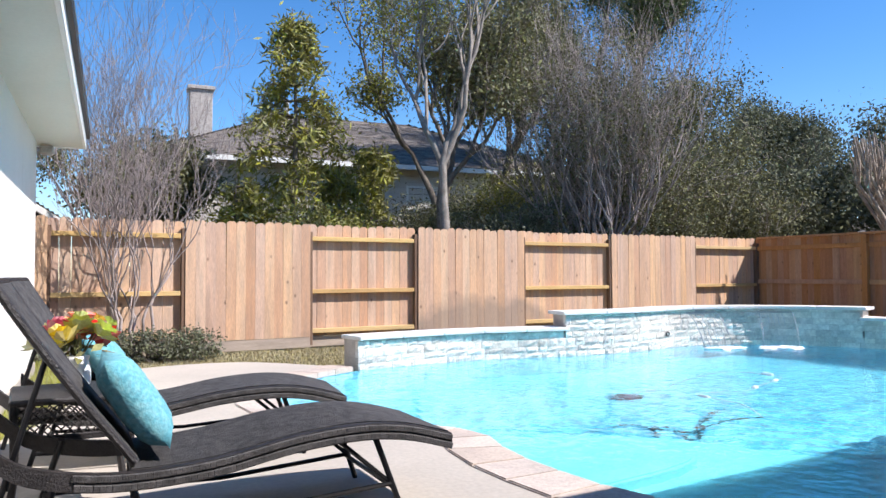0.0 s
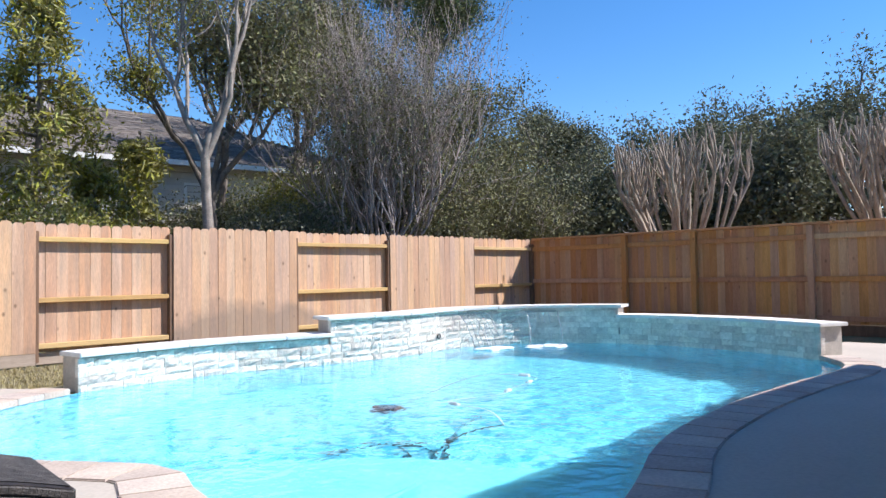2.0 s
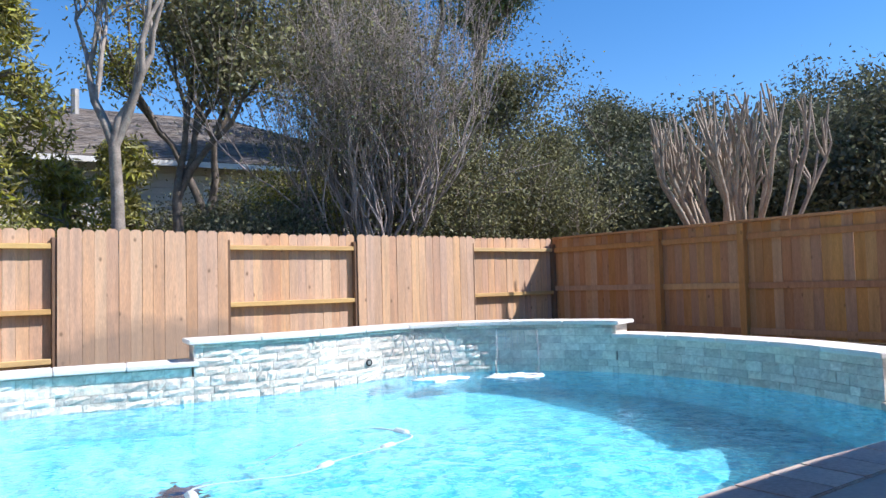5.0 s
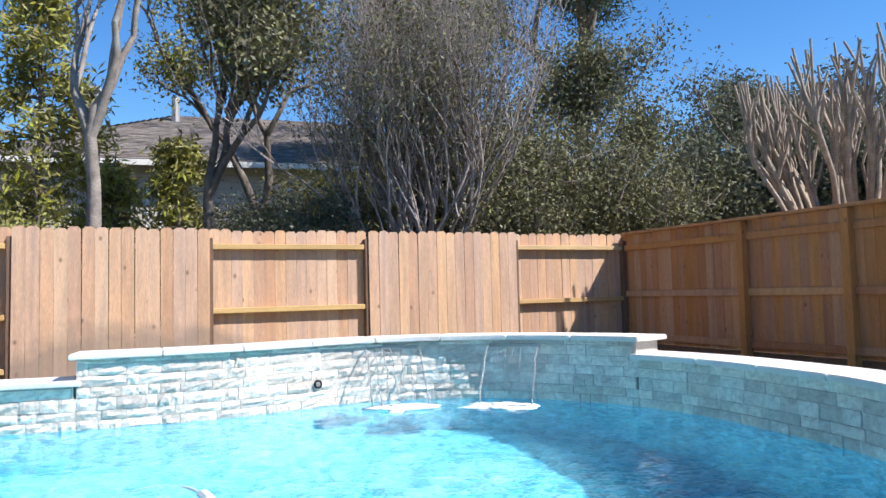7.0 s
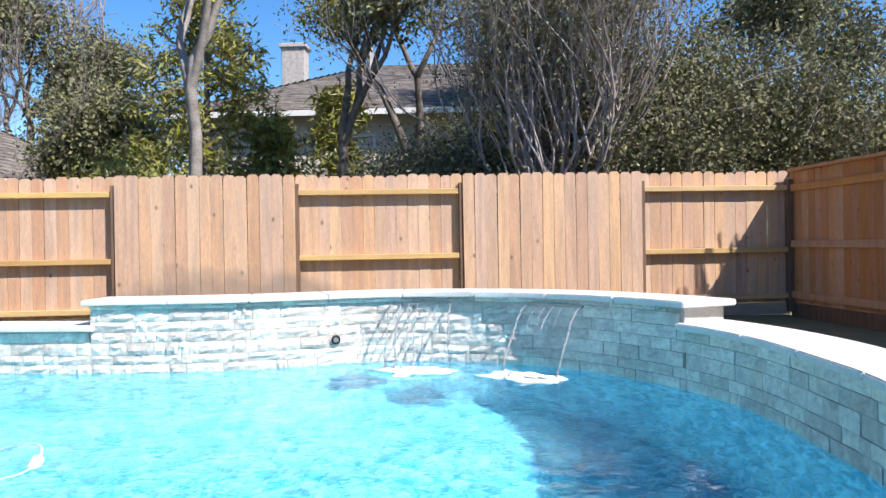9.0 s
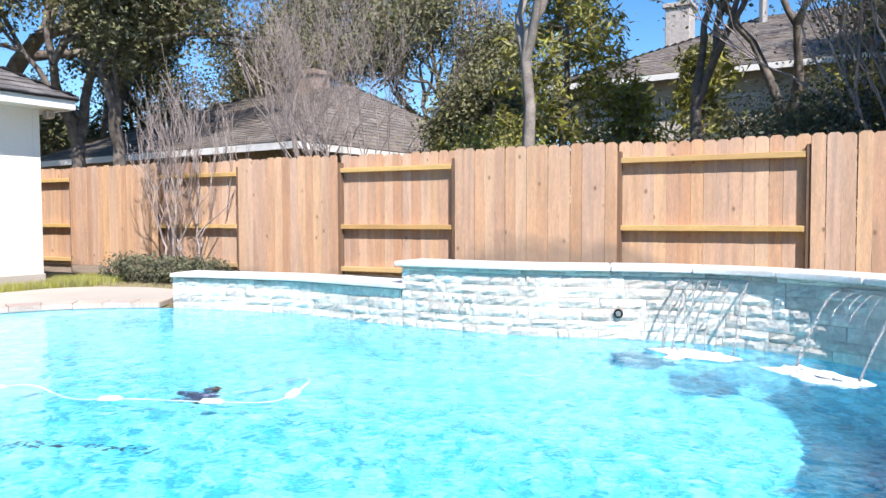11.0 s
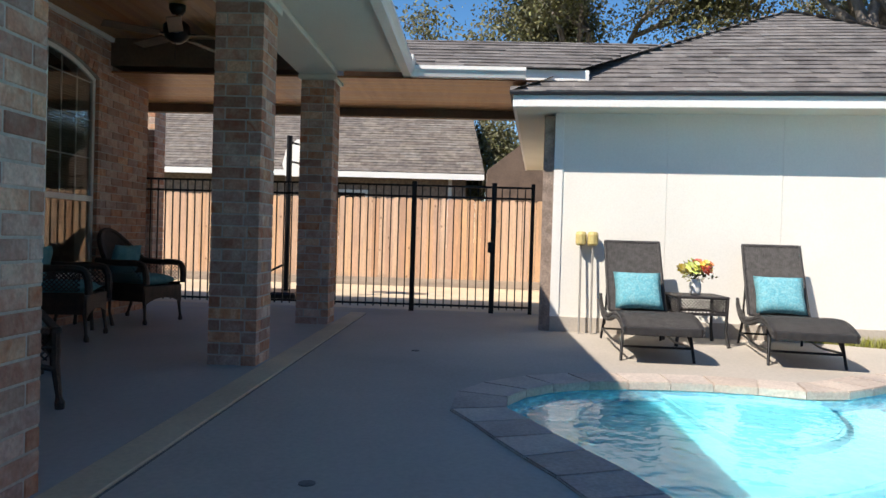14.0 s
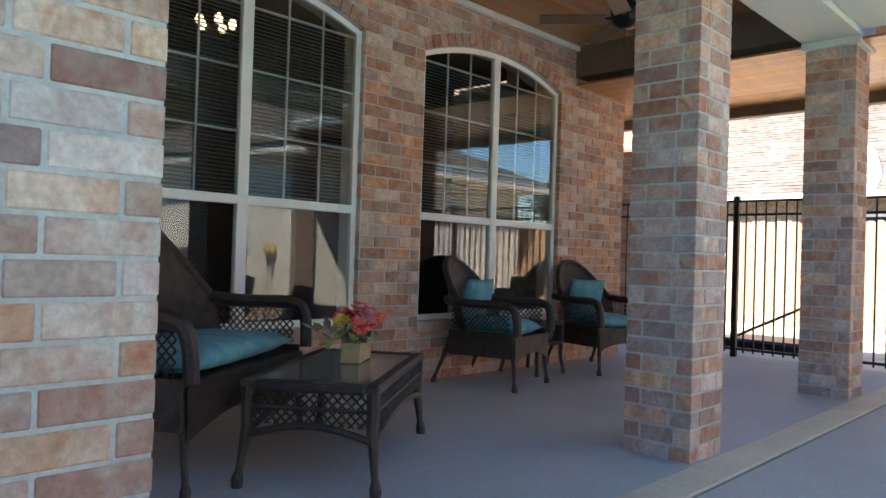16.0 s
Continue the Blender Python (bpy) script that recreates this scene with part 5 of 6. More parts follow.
# hedge and grass strip
hedge = thing("hedge", (-0.75, 9.7, -0.06), "low clipped dark green hedge before the fence", "hedge")
hr = random.Random(60)
tips = []
for i in range(420):
    a, r = hr.uniform(0, 6.28), math.sqrt(hr.random())
    x = hr.uniform(-1.15, 1.0)
    tips.append((Vector((x, math.cos(a) * r * 0.34, 0.22 + math.sin(a) * r * 0.2)), Vector((0, 0, 1))))
raw_part("leaves", *leaf_mesh(hr, tips, 22, 0.022, 0.05), M_LEAFD, hedge, kind="stuff")
raw_part("stems", *limb_mesh([([Vector((hr.uniform(-1, 0.9), hr.uniform(-0.2, 0.2), 0)), Vector((hr.uniform(-1.0, 0.9), hr.uniform(-0.25, 0.25), 0.35))], [0.01, 0.005]) for _ in range(40)]), M_BARKDARK, hedge)


def grass_patch(loop_fn, n, seed, label, hgt=0.07, mat=M_GRASS):
    rng = random.Random(seed)
    verts, faces = [], []
    for _ in range(n):
        x, y = loop_fn(rng)
        a = rng.uniform(0, 6.28)
        h = hgt * rng.uniform(0.5, 1.3)
        dx, dy = math.cos(a) * 0.007, math.sin(a) * 0.007
        lx, ly = rng.gauss(0, 0.025), rng.gauss(0, 0.025)
        o = len(verts)
        verts += [(x - dx, y - dy, -0.06), (x + dx, y + dy, -0.06), (x + lx, y + ly, -0.06 + h)]
        faces.append((o, o + 1, o + 2))
    me = bpy.data.meshes.new("grass")
    me.from_pydata(verts, [], faces)
    return tagged(finish(new("grass", me), mat), label, "grass", kind="stuff")


def strip_by_garage(rng):
    y = rng.uniform(5.0, 9.6)
    edge = -2.05 + (y - 5.3) * 0.2 if y < 7.5 else -1.45
    return rng.uniform(-2.4, edge - 0.03), y


def strip_by_fence(rng):
    x = rng.uniform(-1.6, 4.5)
    return x, rng.uniform(8.9 if x < 0.9 else 8.4, 10.3)


grass_patch(strip_by_garage, 26000, 61, "bright yellow-green grass strip beside the garage", 0.14)
grass_patch(strip_by_fence, 30000, 62, "short dormant grass along the fence", 0.05, M_DRYGRASS)


# ---- sun loungers ----
LP = smooth_line([(-0.52, 0, 0.47), (-0.38, 0, 0.37), (-0.1, 0, 0.315), (0.25, 0, 0.325), (0.6, 0, 0.385), (0.88, 0, 0.405), (1.1, 0, 0.385), (1.32, 0, 0.325)], 5)


def ribbon(line, y0, y1, drop, lift=0.0):
    """A band along a side profile, from y0 to y1, drop deep."""
    bm = bmesh.new()
    rows = []
    for p in line:
        rows.append([bm.verts.new((p.x, y, p.z + z + lift)) for y, z in ((y0, 0), (y1, 0), (y1, -drop), (y0, -drop))])
    for a, b in zip(rows, rows[1:]):
        for k in range(4):
            bm.faces.new((a[k - 1], a[k], b[k], b[k - 1]))
    bm.faces.new(rows[0])
    bm.faces.new(rows[-1][::-1])
    bmesh.ops.recalc_face_normals(bm, faces=bm.faces[:])
    return bm


def woven_edge(line, y, drop, step=0.021, r=0.0095):
    """Round strands wrapped over a frame edge."""
    bm = bmesh.new()
    for k, (p, w) in enumerate(resample(line, step)):
        n = Vector((-w.z, 0, w.x))
        for j in range(2):
            c = p - n * (drop * (0.25 + 0.5 * j)) + w * (step * 0.5 * j)
            box(bm, (-0.013, -0.007, -drop * 0.2), (0.013, 0.007, drop * 0.2), 0.004, Matrix.Translation((c.x, y, c.z)) @ Matrix.Rotation(-math.atan2(w.z, w.x), 4, "Y"))
    return bm


def ribs(line, y0, y1, n, r=0.0035, lift=0.004):
    """Raised woven cords running along a sling."""
    bm = bmesh.new()
    for i in range(n):
        y = y0 + (y1 - y0) * (i + 0.5) / n
        pts = [Vector((p.x, y, p.z + lift)) for p in line]
        add_raw(bm, tube(pts, r, 3, False))
    return bm


def sun_lounger():
    ob = thing("sun_lounger", (0, 0, 0), "dark woven wicker sun lounger with raised back", "sun lounger", "sun loungers")
    w = 0.31
    for s in (-1, 1):
        part("side_frame", ribbon(LP, s * w - 0.016, s * w + 0.016, 0.07), M_WICKER, ob)
        part("woven_edge", woven_edge(LP[8:], s * (w + 0.018), 0.07), M_SLING, ob)
    seat_line = [p for p in LP if p.x > -0.06]
    seat = part("seat", ribbon(seat_line, -w + 0.016, w - 0.016, 0.02, -0.004), M_SLING, ob)
    part("weave", ribs(seat_line, -w + 0.02, w - 0.02, 34), M_SLING, seat)["kind"] = "stuff"
    part("front_edge", boxes(((1.30, -w, 0.255), (1.335, w, 0.325), 0.008)), M_WICKER, ob)
    back_line = smooth_line([(-0.02, 0, 0.34), (-0.2, 0, 0.58), (-0.38, 0, 0.84), (-0.5, 0, 1.03)], 5)
    back = part("backrest", ribbon(back_line, -w + 0.03, w - 0.03, 0.02), M_SLING, ob)
    bm = bmesh.new()
    for i in range(34):
        y = (-w + 0.035) + (2 * w - 0.07) * (i + 0.5) / 34
        add_raw(bm, tube([Vector((p.x + 0.012, y, p.z)) for p in back_line], 0.0035, 3, False))
    part("weave", bm, M_SLING, back)["kind"] = "stuff"
    for s in (-1, 1):
        part("back_frame", tubes(([Vector((p.x, s * (w - 0.03), p.z)) for p in back_line], 0.017)), M_WICKER, ob)
        part("strut", tubes(([(-0.33, s * (w - 0.05), 0.74), (-0.5, s * (w - 0.05), 0.14)], 0.011)), M_BLACK, ob)
    part("back_frame", tubes(([(-0.5, -w + 0.02, 1.03), (-0.5, w - 0.02, 1.03)], 0.018)), M_WICKER, ob)
    for s in (-1, 1):
        for x, dx in ((0.96, 0.12), (-0.28, -0.1)):
            zt = 0.34
            part("leg", tubes(([(x, s * (w - 0.03), zt), (x + dx, s * (w + 0.0), 0.0)], [0.014, 0.013])), M_BLACK, ob)
        part("brace", tubes(([(0.8, s * (w - 0.04), 0.33), (1.03, s * (w - 0.015), 0.13)], 0.01)), M_BLACK, ob)
        part("rail", tubes(([(-0.34, s * (w - 0.01), 0.11), (0.4, s * (w - 0.02), 0.09), (1.03, s * (w - 0.01), 0.13)], 0.011)), M_BLACK, ob)
    for x, z in ((1.03, 0.12), (-0.34, 0.11)):
        part("crossbar", tubes(([(x, -w, z), (x, w, z)], 0.011)), M_BLACK, ob)
    return ob


LOUNGER_AT = [pose(-1.53, 3.06, 0.0, 0, 0, -3.0), pose(-1.50, 4.45, 0.0, 0, 0, -10.0)]
first = sun_lounger()
first.matrix_world = LOUNGER_AT[0]
copy_thing(first, LOUNGER_AT[1])


def cushion_mesh(wd, ht, th, puff=1.0, n=10, seed=1, wav=0.006):
    """A stuffed square cushion, thick in the middle, pinched at the seams."""
    rng = random.Random(seed)
    bm = bmesh.new()
    sides = []
    for s in (1, -1):
        g = []
        for i in range(n + 1):
            row = []
            for k in range(n + 1):
                u, v = i / n * 2 - 1, k / n * 2 - 1
                edge = (1 - u ** 4) * (1 - v ** 4)
                pin = 1 - 0.05 * (1 - abs(u)) * abs(v) ** 3
                pin2 = 1 - 0.05 * (1 - abs(v)) * abs(u) ** 3
                row.append(bm.verts.new((u * wd / 2 * pin2, v * ht / 2 * pin, s * th / 2 * edge ** 0.6 * puff + rng.uniform(-wav, wav) * edge)))
            g.append(row)
        sides.append(g)
        for i in range(n):
            for k in range(n):
                q = (g[i][k], g[i + 1][k], g[i + 1][k + 1], g[i][k + 1])
                bm.faces.new(q if s > 0 else q[::-1])
    bmesh.ops.remove_doubles(bm, verts=bm.verts[:], dist=0.002)
    return bm


def pillow(m, seed):
    ob = part("throw_pillow", cushion_mesh(0.47, 0.43, 0.17, seed=seed), M_TEAL, None, smooth=True)
    ob.matrix_world = m
    return tagged(ob, "light teal patterned throw pillow leaning on the lounger", "pillow", "throw pillows")


for lm, sd in zip(LOUNGER_AT, (3, 4)):
    pillow(lm @ pose(-0.01, 0.0, 0.545, 90, 0, 90) @ pose(0, 0, 0, -34, 0, 0), sd)

# ---- side table and flowers ----
def lattice(w, h, y, pitch=0.035, r=0.004):
    """Diagonal woven strands over a panel w wide and h high."""
    bm = bmesh.new()
    n = int((w + h) / pitch)
    for i in range(n):
        for s in (1, -1):
            x0 = -w / 2 - h + i * pitch + pitch
            a, b = Vector((x0, y, 0)), Vector((x0 + h, y, h))
            t0 = max(0, (-w / 2 - a.x) / h)
            t1 = min(1, (w / 2 - a.x) / h)
            if t1 - t0 < 0.05:
                continue
            p, q = a.lerp(b, t0), a.lerp(b, t1)
            if s < 0:
                p.x, q.x = -p.x, -q.x
            add_raw(bm, tube([p, q], r, 3, False))
    return bm


def flower_head(rng, r, petals=9):
    bm = bmesh.new()
    for ring, (rad, cnt) in enumerate(((1.0, petals), (0.65, petals - 2), (0.35, 5))):
        for k in range(cnt):
            a = 2 * math.pi * k / cnt + ring * 0.4 + rng.uniform(-0.1, 0.1)
            d = Vector((math.cos(a), math.sin(a), 0))
            s = Vector((-d.y, d.x, 0))
            z = r * 0.35 * ring
            vs = [bm.verts.new(v) for v in (d * r * 0.08 + Vector((0, 0, z)), d * r * rad * 0.6 + s * r * 0.32 + Vector((0, 0, z + r * 0.2)), d * r * rad + Vector((0, 0, z + r * 0.28)), d * r * rad * 0.6 - s * r * 0.32 + Vector((0, 0, z + r * 0.2)))]
            bm.faces.new(vs)
    return bm


def bouquet(parent, z, heads, seed, spread=0.14):
    rng = random.Random(seed)
    for k, (mat, r) in enumerate(heads):
        a = 2.4 * k
        q = spread * math.sqrt((k + 0.5) / len(heads))
        ob = part("flower", flower_head(rng, r), mat, parent)
        ob.matrix_basis = pose(q * math.cos(a), q * math.sin(a), z + 0.11 - q * 0.5 + rng.uniform(-0.01, 0.02), -55 * math.sin(a) * q / spread, 55 * math.cos(a) * q / spread, rng.uniform(0, 360))
    leaves = [(Vector((rng.gauss(0, spread * 0.6), rng.gauss(0, spread * 0.6), z + rng.uniform(-0.02, 0.06))), Vector((0, 0, 1))) for _ in range(18)]
    raw_part("foliage", *leaf_mesh(rng, leaves, 3, 0.035, 0.03), M_LEAF, parent)
    stems = [([Vector((0, 0, z - 0.06)), Vector((rng.gauss(0, spread * 0.4), rng.gauss(0, spread * 0.4), z + 0.08))], [0.004, 0.003]) for _ in range(9)]
    raw_part("stems", *limb_mesh(stems), M_LEAF, parent)


def side_table(at, top=0.46, w=0.46, name="side_table", label="dark wicker side table with lattice sides", mat=M_WICKER):
    ob = thing(name, at, label, "side table")
    part("tabletop", boxes(((-w / 2, -w / 2, top - 0.03), (w / 2, w / 2, top), 0.01)), mat, ob)
    for k in range(4):
        a = part("lattice", lattice(w - 0.06, 0.13, -w / 2 + 0.015), mat, ob)
        a["kind"] = "stuff"
        a.matrix_basis = pose(0, 0, top - 0.17, 0, 0, 90 * k)
        part("apron_rail", boxes(((-w / 2 + 0.02, -w / 2 + 0.006, top - 0.195), (w / 2 - 0.02, -w / 2 + 0.026, top - 0.165), 0.004)), mat, ob).matrix_basis = pose(0, 0, 0, 0, 0, 90 * k)
        sx, sy = ((-1, -1), (1, -1), (1, 1), (-1, 1))[k]
        part("leg", tubes(([(sx * (w / 2 - 0.02), sy * (w / 2 - 0.02), top - 0.02), (sx * (w / 2 - 0.025), sy * (w / 2 - 0.025), 0.15), (sx * w / 2, sy * w / 2, 0.0)], [0.018, 0.015, 0.02])), mat, ob)
    return ob


side_table((-1.74, 3.70, 0), 0.51, 0.52)
vase = thing("flower_vase", (-1.72, 3.68, 0.51), "white vase of red, orange and yellow silk flowers", "flowers")
part("vase", lathe([(0.045, 0), (0.06, 0.03), (0.062, 0.09), (0.05, 0.14), (0.056, 0.16)]), M_VASE, vase, smooth=True)
bouquet(vase, 0.19, [(M_RED, 0.095), (M_ORANGE, 0.101), (M_LIME, 0.095), (M_YELLOW, 0.101), (M_PINK, 0.095), (M_LIME, 0.101), (M_ORANGE, 0.095), (M_YELLOW, 0.095), (M_RED, 0.081), (M_LIME, 0.081)], 7)

# ---- two garden torches against the garage wall ----
for k, y in enumerate((2.58, 2.71)):
    t = thing("garden_torch", (-2.24, y, 0), "slim garden torch with tan woven head against the garage", "torch", "garden torches")
    part("pole", tubes(([(0, 0, 0), (-0.05, 0.0, 1.0)], 0.012)), M_GALV, t)
    part("head", lathe([(0.045, 0), (0.06, 0.02), (0.062, 0.12), (0.05, 0.15), (0.02, 0.155)], 10, (-0.05, 0, 0.98)), M_TAN, t)

# ---- patio furniture ----
def wicker_seat(name, label, category, w, group="", d=0.62, back_h=0.98, seed=1):
    """A wicker armchair or settee facing +y: arched back, rolled arms, apron, turned legs, tufted cushion."""
    ob = thing(name, (0, 0, 0), label, category, group)
    hw = w / 2
    # arched back, slightly reclined and wrapped at the sides
    bm = bmesh.new()
    grid = []
    nu, nv = 16, 8
    for i in range(nu + 1):
        u = i / nu * 2 - 1
        top = 0.64 + (back_h - 0.64) * (1 - abs(u) ** 2.4)
        col = []
        for k in range(nv + 1):
            z = 0.40 + (top - 0.40) * k / nv
            yy = -d / 2 + 0.05 - 0.30 * (z - 0.40) + 0.16 * abs(u) ** 3
            col.append((Vector((u * hw * (1.0 + 0.03 * k / nv), yy, z)), Vector((u * hw * (1.0 + 0.03 * k / nv), yy - 0.03, z))))
        grid.append(col)
    fv = [[bm.verts.new(p[0]) for p in col] for col in grid]
    bv = [[bm.verts.new(p[1]) for p in col] for col in grid]
    for i in range(nu):
        for k in range(nv):
            bm.faces.new((fv[i][k], fv[i + 1][k], fv[i + 1][k + 1], fv[i][k + 1]))
            bm.faces.new((bv[i][k], bv[i][k + 1], bv[i + 1][k + 1], bv[i + 1][k]))
    bmesh.ops.recalc_face_normals(bm, faces=bm.faces[:])
    part("backrest", bm, M_BROWNWICKER, ob, smooth=True)
    part("back_rim", tubes(([Vector(c[-1][0]) + Vector((0, -0.015, 0)) for c in grid], 0.028)), M_BROWNWICKER, ob)
    for s in (-1, 1):
        pts = smooth_line([(s * hw, -d / 2 - 0.0, 0.66), (s * (hw + 0.02), -0.05, 0.64), (s * (hw + 0.02), d / 2 - 0.08, 0.64), (s * (hw + 0.015), d / 2 + 0.0, 0.58), (s * (hw + 0.005), d / 2 + 0.015, 0.42)], 5)
        part("arm", tubes((pts, [0.034] * len(pts))), M_BROWNWICKER, ob)
        pan = part("arm_panel", lattice(d - 0.12, 0.17, 0.0, 0.04, 0.005), M_BROWNWICKER, ob)
        pan["kind"] = "stuff"
        pan.matrix_basis = pose(s * hw, 0, 0.44, 0, 0, 90)
        part("side_apron", boxes(((s * hw - 0.012, -d / 2 + 0.04, 0.24), (s * hw + 0.012, d / 2 - 0.02, 0.43), 0.006)), M_BROWNWICKER, ob)
    ap = bmesh.new()
    n = 14
    topv, botv = [], []
    for i in range(n + 1):
        u = i / n * 2 - 1
        zb = 0.27 - 0.07 * abs(u) ** 2.5
        topv.append([ap.verts.new((u * hw, d / 2 - yy, 0.40)) for yy in (0, 0.025)])
        botv.append([ap.verts.new((u * hw, d / 2 - yy, zb)) for yy in (0, 0.025)])
    for i in range(n):
        ap.faces.new((botv[i][0], botv[i + 1][0], topv[i + 1][0], topv[i][0]))
        ap.faces.new((botv[i][1], topv[i][1], topv[i + 1][1], botv[i + 1][1]))
        ap.faces.new((botv[i][0], botv[i][1], botv[i + 1][1], botv[i + 1][0]))
    bmesh.ops.recalc_face_normals(ap, faces=ap.faces[:])
    part("apron", ap, M_BROWNWICKER, ob)
    part("seat", boxes(((-hw + 0.01, -d / 2 + 0.05, 0.36), (hw - 0.01, d / 2 - 0.03, 0.40), 0.008)), M_BROWNWICKER, ob)
    for sx in (-1, 1):
        for sy, sl in ((1, 0.03), (-1, -0.12)):
            pts = [(sx * (hw - 0.02), sy * (d / 2 - 0.04), 0.36), (sx * (hw - 0.015), sy * (d / 2 - 0.03) + sl * 0.4, 0.2), (sx * (hw - 0.005), sy * (d / 2 - 0.03) + sl * 0.9, 0.06), (sx * (hw - 0.005), sy * (d / 2 - 0.03) + sl, 0.03), (sx * (hw - 0.005), sy * (d / 2 - 0.03) + sl, 0.0)]
            part("leg", tubes((pts, [0.022, 0.018, 0.014, 0.024, 0.022])), M_BROWNWICKER, ob)
    return ob


def seat_cushion(m, w, d, seed, label="teal tufted seat cushion on the wicker seat"):
    ob = part("seat_cushion", cushion_mesh(w, d, 0.13, seed=seed, n=12, wav=0.008), M_TEALDARK, None, smooth=True)
    ob.matrix_world = m
    return tagged(ob, label, "cushion", "seat cushions")


chair = wicker_seat("wicker_chair", "brown wicker patio armchair with arched back", "chair", 0.60, "patio chairs")
CH = [pose(-0.55, -2.33, 0.012, 0, 0, 12), pose(-1.95, -2.25, 0.012, 0, 0, -14)]
chair.matrix_world = CH[0]
copy_thing(chair, CH[1])
for k, m in enumerate(CH):
    seat_cushion(m @ pose(0, 0.02, 0.455), 0.54, 0.52, 20 + k)
    p = part("back_pillow", cushion_mesh(0.42, 0.34, 0.13, seed=30 + k), M_TEALDARK, None, smooth=True)
    p.matrix_world = m @ pose(0, -0.2, 0.66, 75, 0, 0)
    tagged(p, "teal back pillow on the wicker chair", "pillow", "chair pillows")
settee_m = pose(2.27, -1.94, 0.012, 0, 0, 34)
settee = wicker_seat("wicker_loveseat", "brown wicker loveseat with arched back", "loveseat", 1.26, d=0.68, back_h=1.13)
settee.matrix_world = settee_m @ Matrix.Diagonal((1, 1, 1.1, 1))
seat_cushion(settee_m @ pose(0, 0.02, 0.51), 1.16, 0.60, 25, "long teal tufted cushion on the wicker loveseat")
stool = side_table((-1.26, -2.5, 0.012), 0.45, 0.40, "patio_side_table", "brown wicker side table between the chairs", M_BROWNWICKER)

coffee = thing("coffee_table", (1.73, -1.42, 0.012), "brown wicker coffee table with a dark glass top", "coffee table", turn=36.0)
cl, cw, ct = 1.14, 0.60, 0.45
part("top_rim", boxes(((-cl / 2, -cw / 2, ct - 0.04), (cl / 2, -cw / 2 + 0.06, ct), 0.01), ((-cl / 2, cw / 2 - 0.06, ct - 0.04), (cl / 2, cw / 2, ct), 0.01), ((-cl / 2, -cw / 2 + 0.06, ct - 0.04), (-cl / 2 + 0.06, cw / 2 - 0.06, ct), 0.01), ((cl / 2 - 0.06, -cw / 2 + 0.06, ct - 0.04), (cl / 2, cw / 2 - 0.06, ct), 0.01)), M_BROWNWICKER, coffee)
part("glass_top", boxes(((-cl / 2 + 0.06, -cw / 2 + 0.06, ct - 0.02), (cl / 2 - 0.06, cw / 2 - 0.06, ct - 0.006))), M_TABLEGLASS, coffee, "dark smoked glass inset")
for k in range(4):
    wd, off = (cl, cw / 2) if k % 2 == 0 else (cw, cl / 2)
    a = part("lattice", lattice(wd - 0.1, 0.14, -off + 0.02, 0.04, 0.005), M_BROWNWICKER, coffee)
    a["kind"] = "stuff"
    a.matrix_basis = pose(0, 0, ct - 0.18, 0, 0, 90 * k)
    bow = [Vector((-wd / 2 + 0.04 + (wd - 0.08) * i / 8, -off + 0.02, ct - 0.23 + 0.05 * math.sin(math.pi * i / 8))) for i in range(9)]
    part("apron_bow", tubes((bow, 0.016)), M_BROWNWICKER, coffee).matrix_basis = pose(0, 0, 0, 0, 0, 90 * k)
    mid = [Vector((-wd / 2 + 0.04, -off + 0.02, ct - 0.11)), Vector((wd / 2 - 0.04, -off + 0.02, ct - 0.11))]
    part("apron_rail", tubes((mid, 0.009)), M_BROWNWICKER, coffee).matrix_basis = pose(0, 0, 0, 0, 0, 90 * k)
for sx in (-1, 1):
    for sy in (-1, 1):
        part("leg", tubes(([(sx * (cl / 2 - 0.03), sy * (cw / 2 - 0.03), ct - 0.02), (sx * (cl / 2 - 0.03), sy * (cw / 2 - 0.03), ct - 0.2), (sx * (cl / 2 - 0.01), sy * (cw / 2 - 0.01), 0.07), (sx * (cl / 2 - 0.005), sy * (cw / 2 - 0.005), 0.035), (sx * (cl / 2 - 0.005), sy * (cw / 2 - 0.005), 0.0)], [0.03, 0.026, 0.016, 0.027, 0.024])), M_BROWNWICKER, coffee)
planter = thing("flower_box", (1.58, -1.52, 0.012 + ct - 0.006), "wooden box of red, pink and yellow silk flowers", "flowers", turn=36.0)
part("box", boxes(((-0.12, -0.05, 0), (0.12, 0.05, 0.10), 0.005)), M_WOODBOX, planter)
bouquet(planter, 0.13, [(M_RED, 0.07), (M_PINK, 0.075), (M_RED, 0.075), (M_PINK, 0.06), (M_RED, 0.065), (M_YELLOW, 0.05), (M_RED, 0.07), (M_PINK, 0.06), (M_RED, 0.06)], 9, 0.13)

